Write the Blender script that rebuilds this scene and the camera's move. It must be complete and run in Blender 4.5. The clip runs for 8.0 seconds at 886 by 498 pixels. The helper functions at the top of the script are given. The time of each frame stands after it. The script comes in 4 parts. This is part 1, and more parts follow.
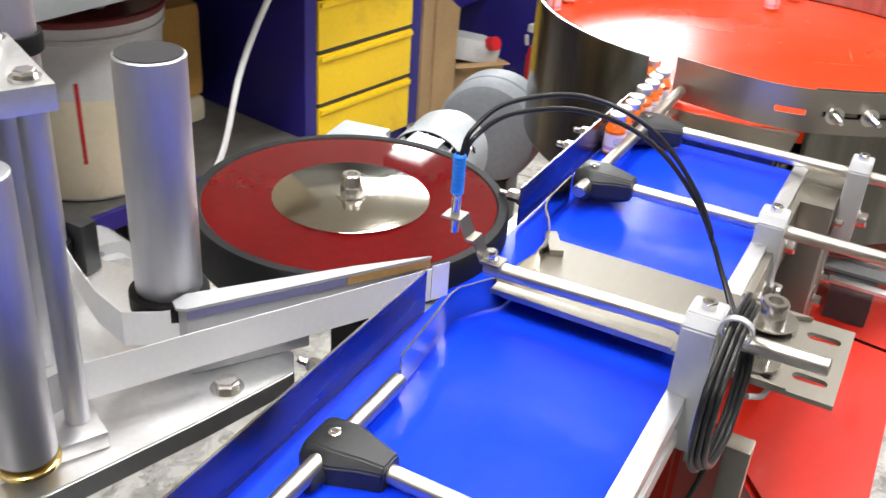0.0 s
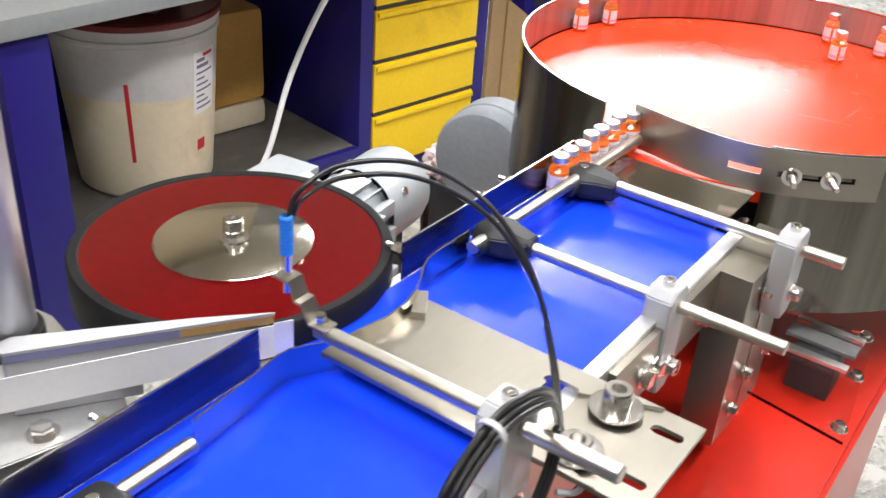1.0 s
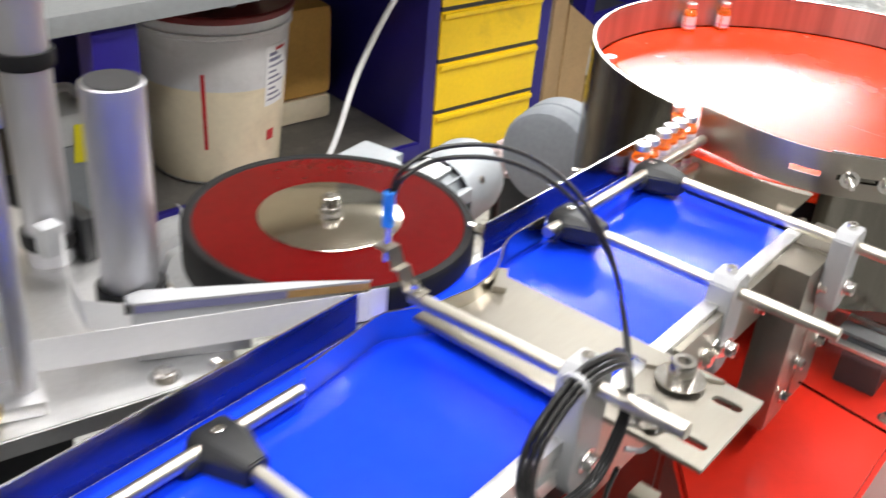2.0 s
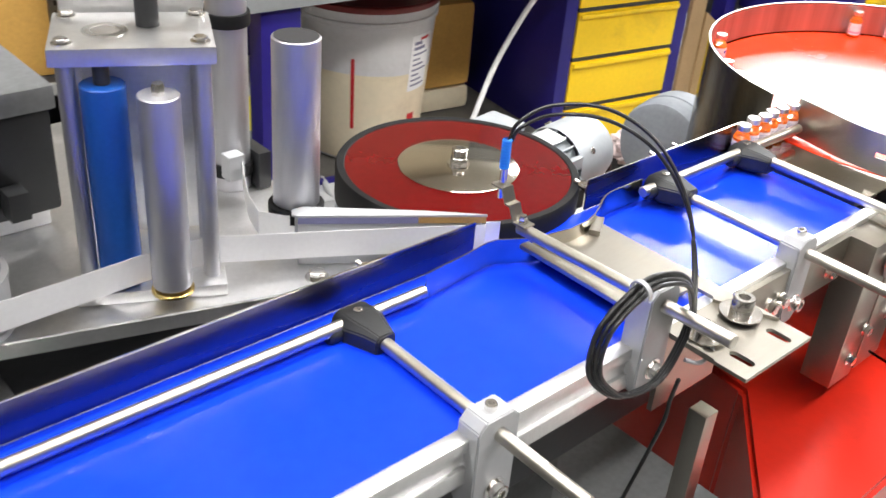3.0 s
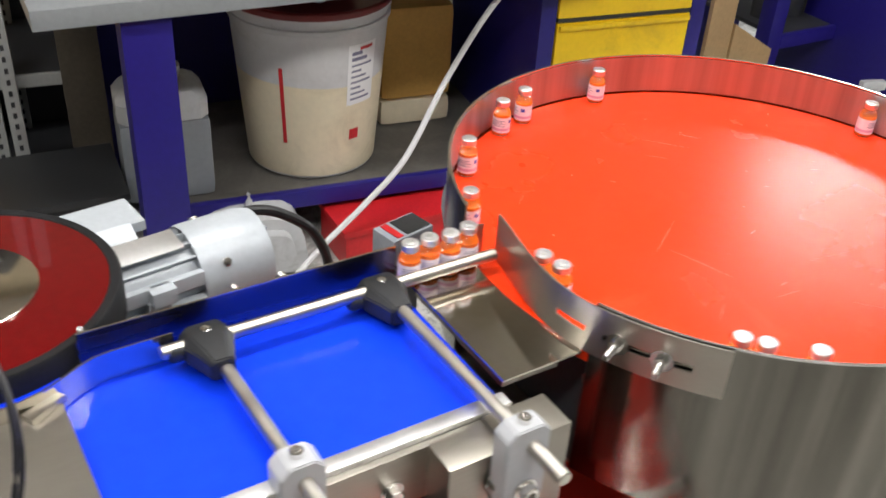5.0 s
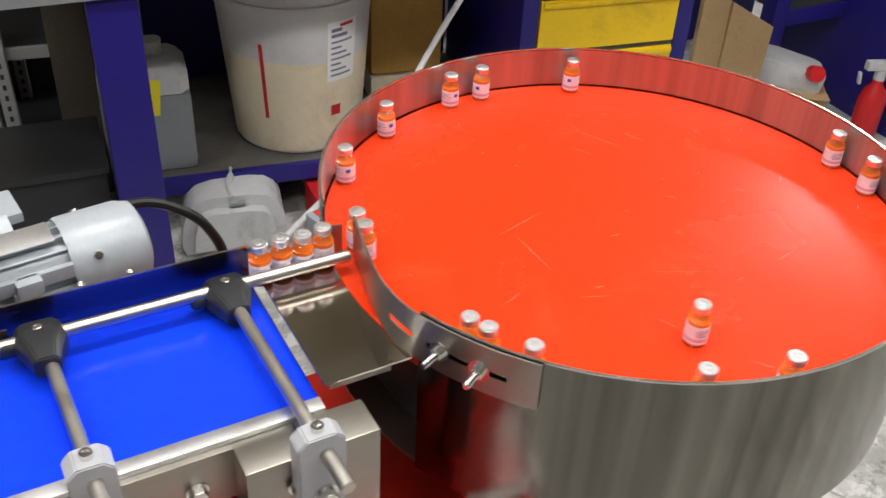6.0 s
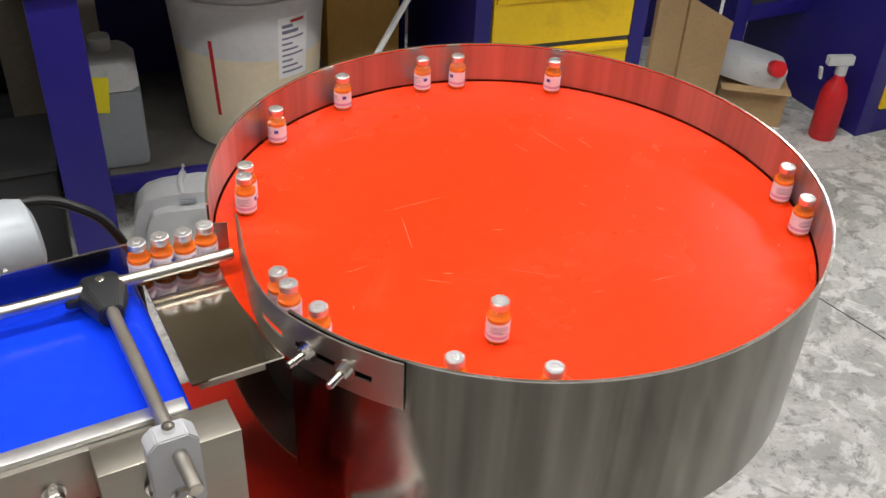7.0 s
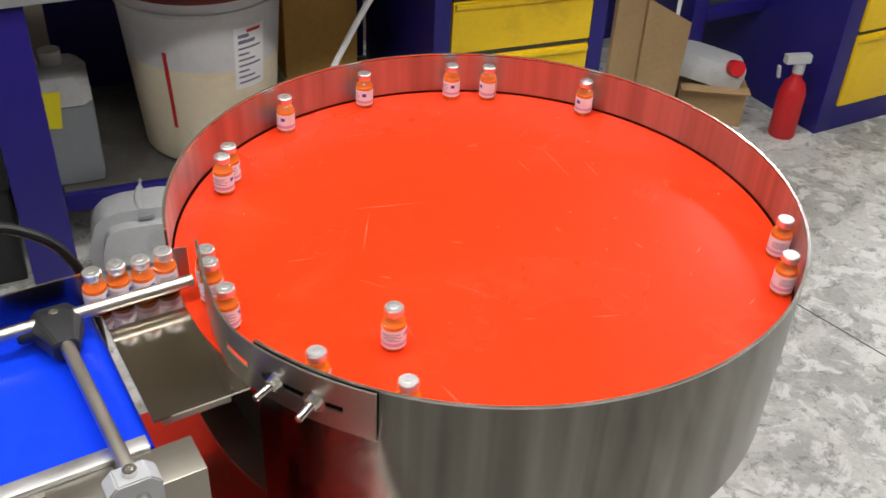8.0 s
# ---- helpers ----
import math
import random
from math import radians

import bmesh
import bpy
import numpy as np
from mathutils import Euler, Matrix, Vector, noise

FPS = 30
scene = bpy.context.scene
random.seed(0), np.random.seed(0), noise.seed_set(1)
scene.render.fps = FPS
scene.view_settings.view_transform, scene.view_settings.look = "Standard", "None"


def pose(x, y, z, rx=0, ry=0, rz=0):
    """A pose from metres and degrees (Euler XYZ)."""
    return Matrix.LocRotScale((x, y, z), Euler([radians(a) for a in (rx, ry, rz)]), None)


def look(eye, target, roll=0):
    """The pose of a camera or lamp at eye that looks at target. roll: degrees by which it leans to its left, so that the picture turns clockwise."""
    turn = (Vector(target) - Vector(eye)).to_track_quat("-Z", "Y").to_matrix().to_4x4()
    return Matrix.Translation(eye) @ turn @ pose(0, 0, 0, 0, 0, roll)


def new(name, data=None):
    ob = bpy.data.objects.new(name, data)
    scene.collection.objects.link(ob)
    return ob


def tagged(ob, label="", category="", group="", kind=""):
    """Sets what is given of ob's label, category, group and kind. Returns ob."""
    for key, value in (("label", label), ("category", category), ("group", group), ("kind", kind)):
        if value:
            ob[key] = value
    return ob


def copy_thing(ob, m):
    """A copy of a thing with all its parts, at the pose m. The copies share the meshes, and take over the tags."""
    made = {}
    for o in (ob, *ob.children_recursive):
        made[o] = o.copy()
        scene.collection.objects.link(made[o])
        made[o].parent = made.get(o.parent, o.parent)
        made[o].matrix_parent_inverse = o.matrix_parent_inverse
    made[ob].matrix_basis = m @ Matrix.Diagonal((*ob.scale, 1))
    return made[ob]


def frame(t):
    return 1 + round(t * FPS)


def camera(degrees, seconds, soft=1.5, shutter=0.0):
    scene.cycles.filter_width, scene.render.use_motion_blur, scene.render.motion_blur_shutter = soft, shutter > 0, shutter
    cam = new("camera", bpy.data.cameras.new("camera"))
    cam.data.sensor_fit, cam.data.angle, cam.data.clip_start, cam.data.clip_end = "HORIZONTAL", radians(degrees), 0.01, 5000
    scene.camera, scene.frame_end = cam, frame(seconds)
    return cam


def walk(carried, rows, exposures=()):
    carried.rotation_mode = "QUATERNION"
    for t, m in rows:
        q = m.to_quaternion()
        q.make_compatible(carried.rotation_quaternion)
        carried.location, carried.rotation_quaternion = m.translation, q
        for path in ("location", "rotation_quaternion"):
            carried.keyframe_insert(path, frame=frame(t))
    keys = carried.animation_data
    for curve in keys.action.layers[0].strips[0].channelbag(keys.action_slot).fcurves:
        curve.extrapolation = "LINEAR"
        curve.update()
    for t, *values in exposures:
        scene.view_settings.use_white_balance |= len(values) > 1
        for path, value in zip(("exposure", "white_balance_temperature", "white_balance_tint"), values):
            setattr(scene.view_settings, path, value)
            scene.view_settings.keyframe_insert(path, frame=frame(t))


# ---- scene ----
cam = camera(49.0, 8.0, 1.5, 0.45)
PATH = [
    (0, (-0.981, -0.252, 1.331), (0.577, 0.523, 0.344), 4.2),
    (0.5, (-0.95, -0.314, 1.361), (0.518, 0.588, 0.345), 4.7),
    (1, (-0.837, -0.4, 1.376), (0.592, 0.573, 0.37), 4.1),
    (1.2, (-0.825, -0.406, 1.377), (0.596, 0.575, 0.367), 4.1),
    (1.5, (-0.838, -0.408, 1.375), (0.574, 0.585, 0.367), 4.5),
    (2, (-0.917, -0.417, 1.393), (0.459, 0.627, 0.386), 5.0),
    (2.2, (-0.984, -0.424, 1.407), (0.364, 0.648, 0.39), 5.5),
    (3.3, (-1.04, -0.611, 1.44), (0.087, 0.692, 0.423), 5.1),
    (3.5, (-0.964, -0.644, 1.453), (0.115, 0.693, 0.43), 5.2),
    (4, (-0.734, -0.661, 1.443), (0.291, 0.706, 0.404), 3.8),
    (4.5, (-0.532, -0.62, 1.429), (0.459, 0.76, 0.374), 3.8),
    (5, (-0.353, -0.635, 1.465), (0.567, 0.763, 0.37), 3.8),
    (5.2, (-0.304, -0.659, 1.481), (0.568, 0.735, 0.342), 3.8),
    (6.5, (-0.123, -0.743, 1.515), (0.68, 0.67, 0.35), 3.0),
    (7, (-0.079, -0.764, 1.512), (0.734, 0.641, 0.344), 3.0),
    (7.5, (-0.076, -0.758, 1.508), (0.753, 0.638, 0.341), 2.8),
    (8, (-0.068, -0.732, 1.508), (0.813, 0.638, 0.347), 3.0),
]
walk(cam, [(t, look(eye, target, roll)) for t, eye, target, roll in PATH],
     exposures=[(0.0, 0.33), (2.0, 0.32), (3.5, 0.58), (4.0, 0.62), (4.5, 0.40), (5.0, 0.10), (6.3, -0.22), (8.0, -0.27)])
LAMP_W, WINDOW_W, WINDOW_GLOW = 28.0, 30.0, 16.0

# ---------------------------------------------------------------- light
world = bpy.data.worlds.new("world")
scene.world = world
world.use_nodes = True
world.node_tree.nodes["Background"].inputs["Color"].default_value = (0.9, 0.95, 1.0, 1)
world.node_tree.nodes["Background"].inputs["Strength"].default_value = 0.15


def area_lamp(name, m, sx, sy, watts, colour=(1.0, 0.98, 0.95)):
    data = bpy.data.lights.new(name, "AREA")
    data.shape, data.size, data.size_y, data.energy, data.color = "RECTANGLE", sx, sy, watts, colour
    ob = new(name, data)
    ob.matrix_world = m
    return ob


# rows of ceiling tubes, and the window in the east wall
LAMPS = [(-1.6, 0.35, 0.9), (0.45, 0.35, 1.1), (4.6, 2.45, 1.2), (-1.6, -1.1, 0.45), (0.45, -1.1, 0.9), (2.5, -1.1, 1.35)]
for lx, ly, power in LAMPS:
    area_lamp("ceiling_lamp_light", pose(lx, ly, 3.02), 1.5, 0.22, LAMP_W * power)
area_lamp("window_light", pose(5.9, 2.75, 2.65, 90, 0, 90 + 25), 2.0, 1.3, WINDOW_W, (0.92, 0.96, 1.0))


# ---------------------------------------------------------------- materials
def mat(name, colour, rough=0.5, metal=0.0, var=0.12, scale=20.0, bump=0.0, bump_scale=60.0, coat=0.0, stretch=(1, 1, 1), spec=0.5, rvar=0.0,
        spots=None, spot_scale=6.0, spot_level=0.62, emit=0.0, transmission=0.0, ior=1.45, per_object=0.0):
    """A surface with grain at two scales, spots of a second colour and a fine relief."""
    m = bpy.data.materials.new(name)
    m.use_nodes = True
    nt = m.node_tree
    b = nt.nodes["Principled BSDF"]
    b.inputs["Roughness"].default_value, b.inputs["Metallic"].default_value = rough, metal
    b.inputs["Coat Weight"].default_value, b.inputs["Coat Roughness"].default_value = coat, 0.08
    b.inputs["Specular IOR Level"].default_value = spec
    b.inputs["Transmission Weight"].default_value, b.inputs["IOR"].default_value = transmission, ior
    co = nt.nodes.new("ShaderNodeTexCoord")
    mp = nt.nodes.new("ShaderNodeMapping")
    mp.inputs["Scale"].default_value = stretch
    nt.links.new(co.outputs["Object"], mp.inputs["Vector"])

    def grain(s, detail=5.0):
        n = nt.nodes.new("ShaderNodeTexNoise")
        n.inputs["Scale"].default_value, n.inputs["Detail"].default_value = s, detail
        nt.links.new(mp.outputs["Vector"], n.inputs["Vector"])
        return n.outputs["Fac"]

    fine, coarse = grain(scale * 6), grain(scale * 0.35, 3.0)
    add = nt.nodes.new("ShaderNodeMath")
    add.operation = "ADD"
    nt.links.new(fine, add.inputs[0]), nt.links.new(coarse, add.inputs[1])
    rng = nt.nodes.new("ShaderNodeMapRange")
    rng.inputs["From Min"].default_value, rng.inputs["From Max"].default_value = 0.6, 1.4
    rng.inputs["To Min"].default_value, rng.inputs["To Max"].default_value = 1 - var, 1 + var
    nt.links.new(add.outputs[0], rng.inputs["Value"])
    mul = nt.nodes.new("ShaderNodeMix")
    mul.data_type, mul.blend_type = "RGBA", "MULTIPLY"
    mul.inputs[0].default_value = 1.0
    mul.inputs[6].default_value = (*colour, 1)
    nt.links.new(rng.outputs[0], mul.inputs[7])
    out = mul.outputs[2]
    if spots:
        sp = nt.nodes.new("ShaderNodeMapRange")
        sp.inputs["From Min"].default_value, sp.inputs["From Max"].default_value = spot_level, spot_level + 0.08
        nt.links.new(grain(spot_scale, 8.0), sp.inputs["Value"])
        mx = nt.nodes.new("ShaderNodeMix")
        mx.data_type = "RGBA"
        mx.inputs[7].default_value = (*spots, 1)
        nt.links.new(sp.outputs[0], mx.inputs[0]), nt.links.new(out, mx.inputs[6])
        out = mx.outputs[2]
    nt.links.new(out, b.inputs["Base Color"])
    if rvar:
        rr = nt.nodes.new("ShaderNodeMapRange")
        rr.inputs["From Min"].default_value, rr.inputs["From Max"].default_value = 0.35, 0.65
        rr.inputs["To Min"].default_value, rr.inputs["To Max"].default_value = max(0.02, rough - rvar), rough + rvar
        nt.links.new(grain(scale * 0.6, 6.0), rr.inputs["Value"])
        nt.links.new(rr.outputs[0], b.inputs["Roughness"])
    if bump:
        bp = nt.nodes.new("ShaderNodeBump")
        bp.inputs["Strength"].default_value, bp.inputs["Distance"].default_value = bump, 0.0006
        nt.links.new(grain(bump_scale, 6.0), bp.inputs["Height"])
        nt.links.new(bp.outputs["Normal"], b.inputs["Normal"])
    if emit:
        b.inputs["Emission Color"].default_value, b.inputs["Emission Strength"].default_value = (*colour, 1), emit
    return m


STEEL = mat("brushed_steel", (0.38, 0.355, 0.310), 0.36, 1.0, 0.05, 30, 0.05, 60, stretch=(0.25, 1, 3), rvar=0.03)
# dark tone and upright streaks in the colour imitate the outer wall's reflections
WALL_STEEL = mat("wall_steel_painted_reflections", (0.180, 0.170, 0.147), 0.20, 1.0, 0.60, 7, 0.05, 20, stretch=(1, 1, 0.02), rvar=0.08)
# paler copy of the wall steel, imitates the lighter reflections inside
WALL_STEEL_INNER = mat("wall_steel_pale_copy", (0.46, 0.45, 0.45), 0.46, 1.0, 0.40, 9, 0.05, 20, stretch=(1, 1, 0.03), rvar=0.08)
MIRROR = mat("polished_steel", (0.68, 0.64, 0.56), 0.13, 1.0, 0.06, 25, 0.04, 30, rvar=0.04)
GUARD = mat("dull_sheet_steel", (0.17, 0.16, 0.20), 0.24, 1.0, 0.08, 20, 0.06, 30, stretch=(0.1, 1, 1), rvar=0.06)
ROD = mat("ground_rod_steel", (0.60, 0.57, 0.51), 0.37, 1.0, 0.06, 40, 0.05, 200, rvar=0.05)
ALU = mat("milled_aluminium", (0.76, 0.76, 0.76), 0.40, 1.0, 0.08, 30, 0.10, 150, rvar=0.06)
ALU_MATT = mat("anodised_aluminium", (0.58, 0.58, 0.61), 0.50, 1.0, 0.07, 30, 0.08, 200, stretch=(1, 1, 0.2))
BOLT = mat("bolt_steel", (0.75, 0.73, 0.70), 0.20, 1.0, 0.10, 80, rvar=0.05)
BRASS = mat("brass", (0.75, 0.55, 0.20), 0.22, 1.0, 0.08, 60)
BELT = mat("blue_belt", (0.006, 0.048, 0.84), 0.20, 0.0, 0.10, 12, 0.05, 300, spec=0.36, rvar=0.06)
DISC = mat("orange_red_disc", (0.84, 0.042, 0.006), 0.25, 0.0, 0.07, 9, 0.03, 120, spec=0.42, rvar=0.035)
SCRATCH = mat("pale_scratch", (0.88, 0.20, 0.13), 0.35, 0.0, 0.2, 60)
WHEEL_RED = mat("dark_red_acrylic", (0.105, 0.002, 0.003), 0.035, 0.0, 0.12, 15, spec=0.40)
RUBBER = mat("black_rubber", (0.012, 0.012, 0.013), 0.60, 0.0, 0.25, 30, 0.2, 250, spec=0.2)
BLACK = mat("black_plastic", (0.022, 0.023, 0.025), 0.42, 0.0, 0.15, 40, 0.25, 500)
CABLE = mat("black_cable", (0.015, 0.015, 0.016), 0.35, 0.0, 0.1, 60)
WHITE_POLY = mat("white_polymer", (0.43, 0.44, 0.46), 0.38, 0.0, 0.05, 30, 0.05, 200)
WEB = mat("white_label_web", (0.90, 0.90, 0.91), 0.45, 0.0, 0.04, 40, 0.03, 90)
BACKING = mat("blue_grey_liner", (0.20, 0.20, 0.36), 0.4, 0.0, 0.1, 40)
TAN = mat("tan_liner", (0.45, 0.27, 0.10), 0.5, 0.0, 0.15, 40)
BLUE_SLEEVE = mat("blue_sleeve", (0.02, 0.22, 0.75), 0.4, 0.0, 0.1, 80)
ROLLER_BLUE = mat("blue_roller_rubber", (0.01, 0.09, 0.42), 0.4, 0.0, 0.1, 40)
PAINT_BLUE = mat("dark_blue_paint", (0.016, 0.011, 0.17), 0.42, 0.0, 0.12, 12, 0.12, 160, spots=(0.05, 0.05, 0.12), spot_scale=14, spot_level=0.70)
PAINT_YELLOW = mat("yellow_paint", (0.90, 0.60, 0.010), 0.40, 0.0, 0.07, 12, 0.12, 160, spots=(0.55, 0.34, 0.03), spot_scale=11, spot_level=0.70)
PAINT_GREY = mat("grey_laminate", (0.25, 0.265, 0.275), 0.42, 0.0, 0.1, 14, 0.1, 90)
SHELF_GREY = mat("grey_shelf_paint", (0.11, 0.104, 0.095), 0.5, 0.0, 0.15, 14, 0.1, 90)
RED_CABINET = mat("red_cabinet_paint", (0.52, 0.016, 0.006), 0.34, 0.0, 0.10, 12, 0.1, 120, coat=0.2)
DARK = mat("dark_steel_paint", (0.035, 0.036, 0.04), 0.45, 0.0, 0.2, 20, 0.1, 120)
GREY_BASE = mat("grey_base_paint", (0.16, 0.165, 0.17), 0.45, 0.0, 0.2, 20, 0.1, 120)
SILVER_PAINT = mat("silver_motor_paint", (0.40, 0.43, 0.46), 0.40, 0.15, 0.08, 30, 0.12, 200)
PUMP_GREY = mat("grey_motor_paint", (0.30, 0.33, 0.37), 0.5, 0.0, 0.12, 20, 0.1, 120)
RACK = mat("rack_grey_paint", (0.40, 0.41, 0.40), 0.5, 0.0, 0.1, 20)
CARD = mat("cardboard", (0.42, 0.28, 0.14), 0.8, 0.0, 0.14, 16, 0.2, 150, spots=(0.30, 0.19, 0.09), spot_scale=5, spot_level=0.64)
CARD_ORANGE = mat("ochre_cardboard", (0.62, 0.36, 0.09), 0.75, 0.0, 0.12, 16, 0.15, 120)
CARD_DARK = mat("grey_brown_board", (0.085, 0.070, 0.052), 0.8, 0.0, 0.18, 14, 0.2, 120)
BUCKET = mat("translucent_white_plastic", (0.70, 0.70, 0.71), 0.42, 0.0, 0.06, 10)
CREAM = mat("cream_filling", (0.82, 0.73, 0.54), 0.5, 0.0, 0.06, 10)
RED_RIM = mat("dark_red_lid", (0.17, 0.012, 0.012), 0.45, 0.0, 0.15, 20)
RED_PLASTIC = mat("red_plastic", (0.55, 0.015, 0.02), 0.4, 0.0, 0.15, 20)
WHITE_PLASTIC = mat("white_canister_plastic", (0.50, 0.51, 0.52), 0.45, 0.0, 0.06, 12)
GREY_PLASTIC = mat("grey_canister_plastic", (0.24, 0.26, 0.28), 0.45, 0.0, 0.08, 12)
YELLOW_LABEL = mat("yellow_label", (0.80, 0.70, 0.02), 0.5, 0.0, 0.08, 30)
CLOTH = mat("pink_cloth", (0.68, 0.56, 0.56), 0.9, 0.0, 0.2, 18, 0.5, 40)
PAPER = mat("label_paper", (0.84, 0.74, 0.80), 0.55, 0.0, 0.05, 60)
LILAC = mat("label_lilac_band", (0.66, 0.36, 0.52), 0.55, 0.0, 0.08, 80)
INK = mat("label_ink", (0.20, 0.20, 0.30), 0.6, 0.0, 0.1, 80)
INK_BLUE = mat("label_blue_ink", (0.06, 0.08, 0.42), 0.6, 0.0, 0.1, 80)
LIQUID = mat("orange_liquid", (0.82, 0.145, 0.008), 0.12, 0.0, 0.05, 40, coat=0.5)
GLASS = mat("vial_glass", (1.0, 0.99, 0.98), 0.03, 0.0, 0.02, 30, transmission=1.0)
CAP = mat("crimped_aluminium_cap", (0.90, 0.90, 0.92), 0.36, 1.0, 0.06, 120, 0.1, 300)
CONCRETE = mat("worn_concrete", (0.50, 0.50, 0.48), 0.62, 0.0, 0.20, 14, 0.35, 60, rvar=0.15)
PLASTER = mat("painted_wall", (0.14, 0.135, 0.125), 0.8, 0.0, 0.08, 4, 0.1, 40)
# beige set so that the steel plates reflect a tan tone
PARTITION = mat("beige_reflector_wall", (0.42, 0.36, 0.26), 0.8, 0.0, 0.08, 4, 0.1, 40)
CEIL = mat("ceiling_board", (0.52, 0.48, 0.42), 0.85, 0.0, 0.08, 4)
TUBE = mat("lamp_diffuser", (1.0, 0.98, 0.95), 0.5, emit=9.0, var=0.0)
DAYLIGHT = mat("daylight_backdrop", (0.95, 0.98, 1.0), 0.5, emit=WINDOW_GLOW, var=0.0)
GREEN = mat("green_ring", (0.02, 0.28, 0.10), 0.4)
ACRYLIC = mat("clear_acrylic", (0.95, 0.95, 0.97), 0.03, 0.0, 0.01, 10, transmission=1.0)


def stain(m, scale, detail, low, high, colour, weight, offset=0.0):
    """Lays soft blotches of another colour over a material's base colour."""
    nt = m.node_tree
    b = nt.nodes["Principled BSDF"]
    base = b.inputs["Base Color"].links[0].from_socket
    co = nt.nodes.new("ShaderNodeTexCoord")
    mp = nt.nodes.new("ShaderNodeMapping")
    mp.inputs["Location"].default_value = (offset, offset * 0.7, 0)
    n = nt.nodes.new("ShaderNodeTexNoise")
    n.inputs["Scale"].default_value, n.inputs["Detail"].default_value, n.inputs["Roughness"].default_value = scale, detail, 0.68
    n.inputs["Distortion"].default_value = 0.6
    rg = nt.nodes.new("ShaderNodeMapRange")
    rg.interpolation_type = "SMOOTHSTEP"
    rg.inputs["From Min"].default_value, rg.inputs["From Max"].default_value = low, high
    rg.inputs["To Max"].default_value = weight
    mx = nt.nodes.new("ShaderNodeMix")
    mx.data_type = "RGBA"
    mx.inputs[7].default_value = (*colour, 1)
    nt.links.new(co.outputs["Object"], mp.inputs["Vector"]), nt.links.new(mp.outputs["Vector"], n.inputs["Vector"])
    nt.links.new(n.outputs["Fac"], rg.inputs["Value"]), nt.links.new(rg.outputs[0], mx.inputs[0])
    nt.links.new(base, mx.inputs[6]), nt.links.new(mx.outputs[2], b.inputs["Base Color"])


# the floor: pale wear, grey dirt, dark scuffs
stain(CONCRETE, 3.2, 10.0, 0.46, 0.58, (0.24, 0.24, 0.225), 0.60)
stain(CONCRETE, 12.0, 10.0, 0.49, 0.58, (0.66, 0.66, 0.64), 0.80, 3.1)
stain(CONCRETE, 22.0, 9.0, 0.54, 0.62, (0.17, 0.165, 0.15), 0.65, 7.7)
stain(CONCRETE, 70.0, 6.0, 0.60, 0.68, (0.07, 0.07, 0.065), 0.7, 1.3)
# dust and rubbed patches on painted steel, soot on boxes, smears on plastic
stain(PAINT_YELLOW, 5.0, 8.0, 0.52, 0.75, (0.42, 0.25, 0.02), 0.45)
stain(SHELF_GREY, 6.0, 8.0, 0.45, 0.70, (0.20, 0.19, 0.17), 0.6)
stain(WHITE_PLASTIC, 9.0, 8.0, 0.50, 0.70, (0.27, 0.27, 0.26), 0.55)
stain(BUCKET, 7.0, 8.0, 0.52, 0.75, (0.36, 0.34, 0.30), 0.3)
stain(CREAM, 6.0, 8.0, 0.50, 0.74, (0.50, 0.42, 0.28), 0.5)
stain(DISC, 7.0, 9.0, 0.52, 0.74, (0.86, 0.085, 0.03), 0.5)


# ---------------------------------------------------------------- building helpers
def part(name, bm, material, parent=None, label="", smooth=True):
    """Links a bmesh as one mesh object, under a thing or a part."""
    me = bpy.data.meshes.new(name)
    bm.normal_update()
    bm.to_mesh(me)
    bm.free()
    for m in material if isinstance(material, (list, tuple)) else (material,):
        me.materials.append(m)
    if smooth:
        me.polygons.foreach_set("use_smooth", [True] * len(me.polygons))
        me.set_sharp_from_angle(angle=radians(35))
    ob = new(name, me)
    if parent:
        ob.parent = parent
    if label:
        tagged(ob, label)
    return ob


def thing(name, label, category, m=None, group="", kind=""):
    ob = new(name)
    ob.empty_display_size = 0.02
    if m is not None:
        ob.matrix_world = m
    return tagged(ob, label, category, group, kind)


def box(x0, x1, y0, y1, z0, z1, bevel=0.0, m=None, bm=None):
    bm = bm or bmesh.new()
    r = bmesh.ops.create_cube(bm, size=1.0)
    vs = r["verts"]
    bmesh.ops.transform(bm, verts=vs, matrix=Matrix.Translation(((x0 + x1) / 2, (y0 + y1) / 2, (z0 + z1) / 2)) @ Matrix.Diagonal((x1 - x0, y1 - y0, z1 - z0, 1)))
    if bevel:
        es = list({e for v in vs for e in v.link_edges})
        r = bmesh.ops.bevel(bm, geom=es, offset=bevel, segments=2, profile=0.7, affect="EDGES")
        vs = list({v for f in r["faces"] for v in f.verts} | {v for v in vs if v.is_valid})
    if m is not None:
        bmesh.ops.transform(bm, verts=vs, matrix=m)
    return bm


def rod(p, q, r, r2=None, seg=24, bm=None, chamfer=0.0):
    """A solid round bar from p to q, with an optional chamfer at both ends."""
    p, q = Vector(p), Vector(q)
    length = (q - p).length
    r2 = r if r2 is None else r2
    c = min(chamfer, length / 3)
    prof = [(r - c, 0), (r, c), (r2, length - c), (r2 - c, length)] if c else [(r, 0), (r2, length)]
    m = Matrix.Translation(p) @ (q - p).to_track_quat("Z", "Y").to_matrix().to_4x4()
    return lathe(prof, seg, m, bm, True)


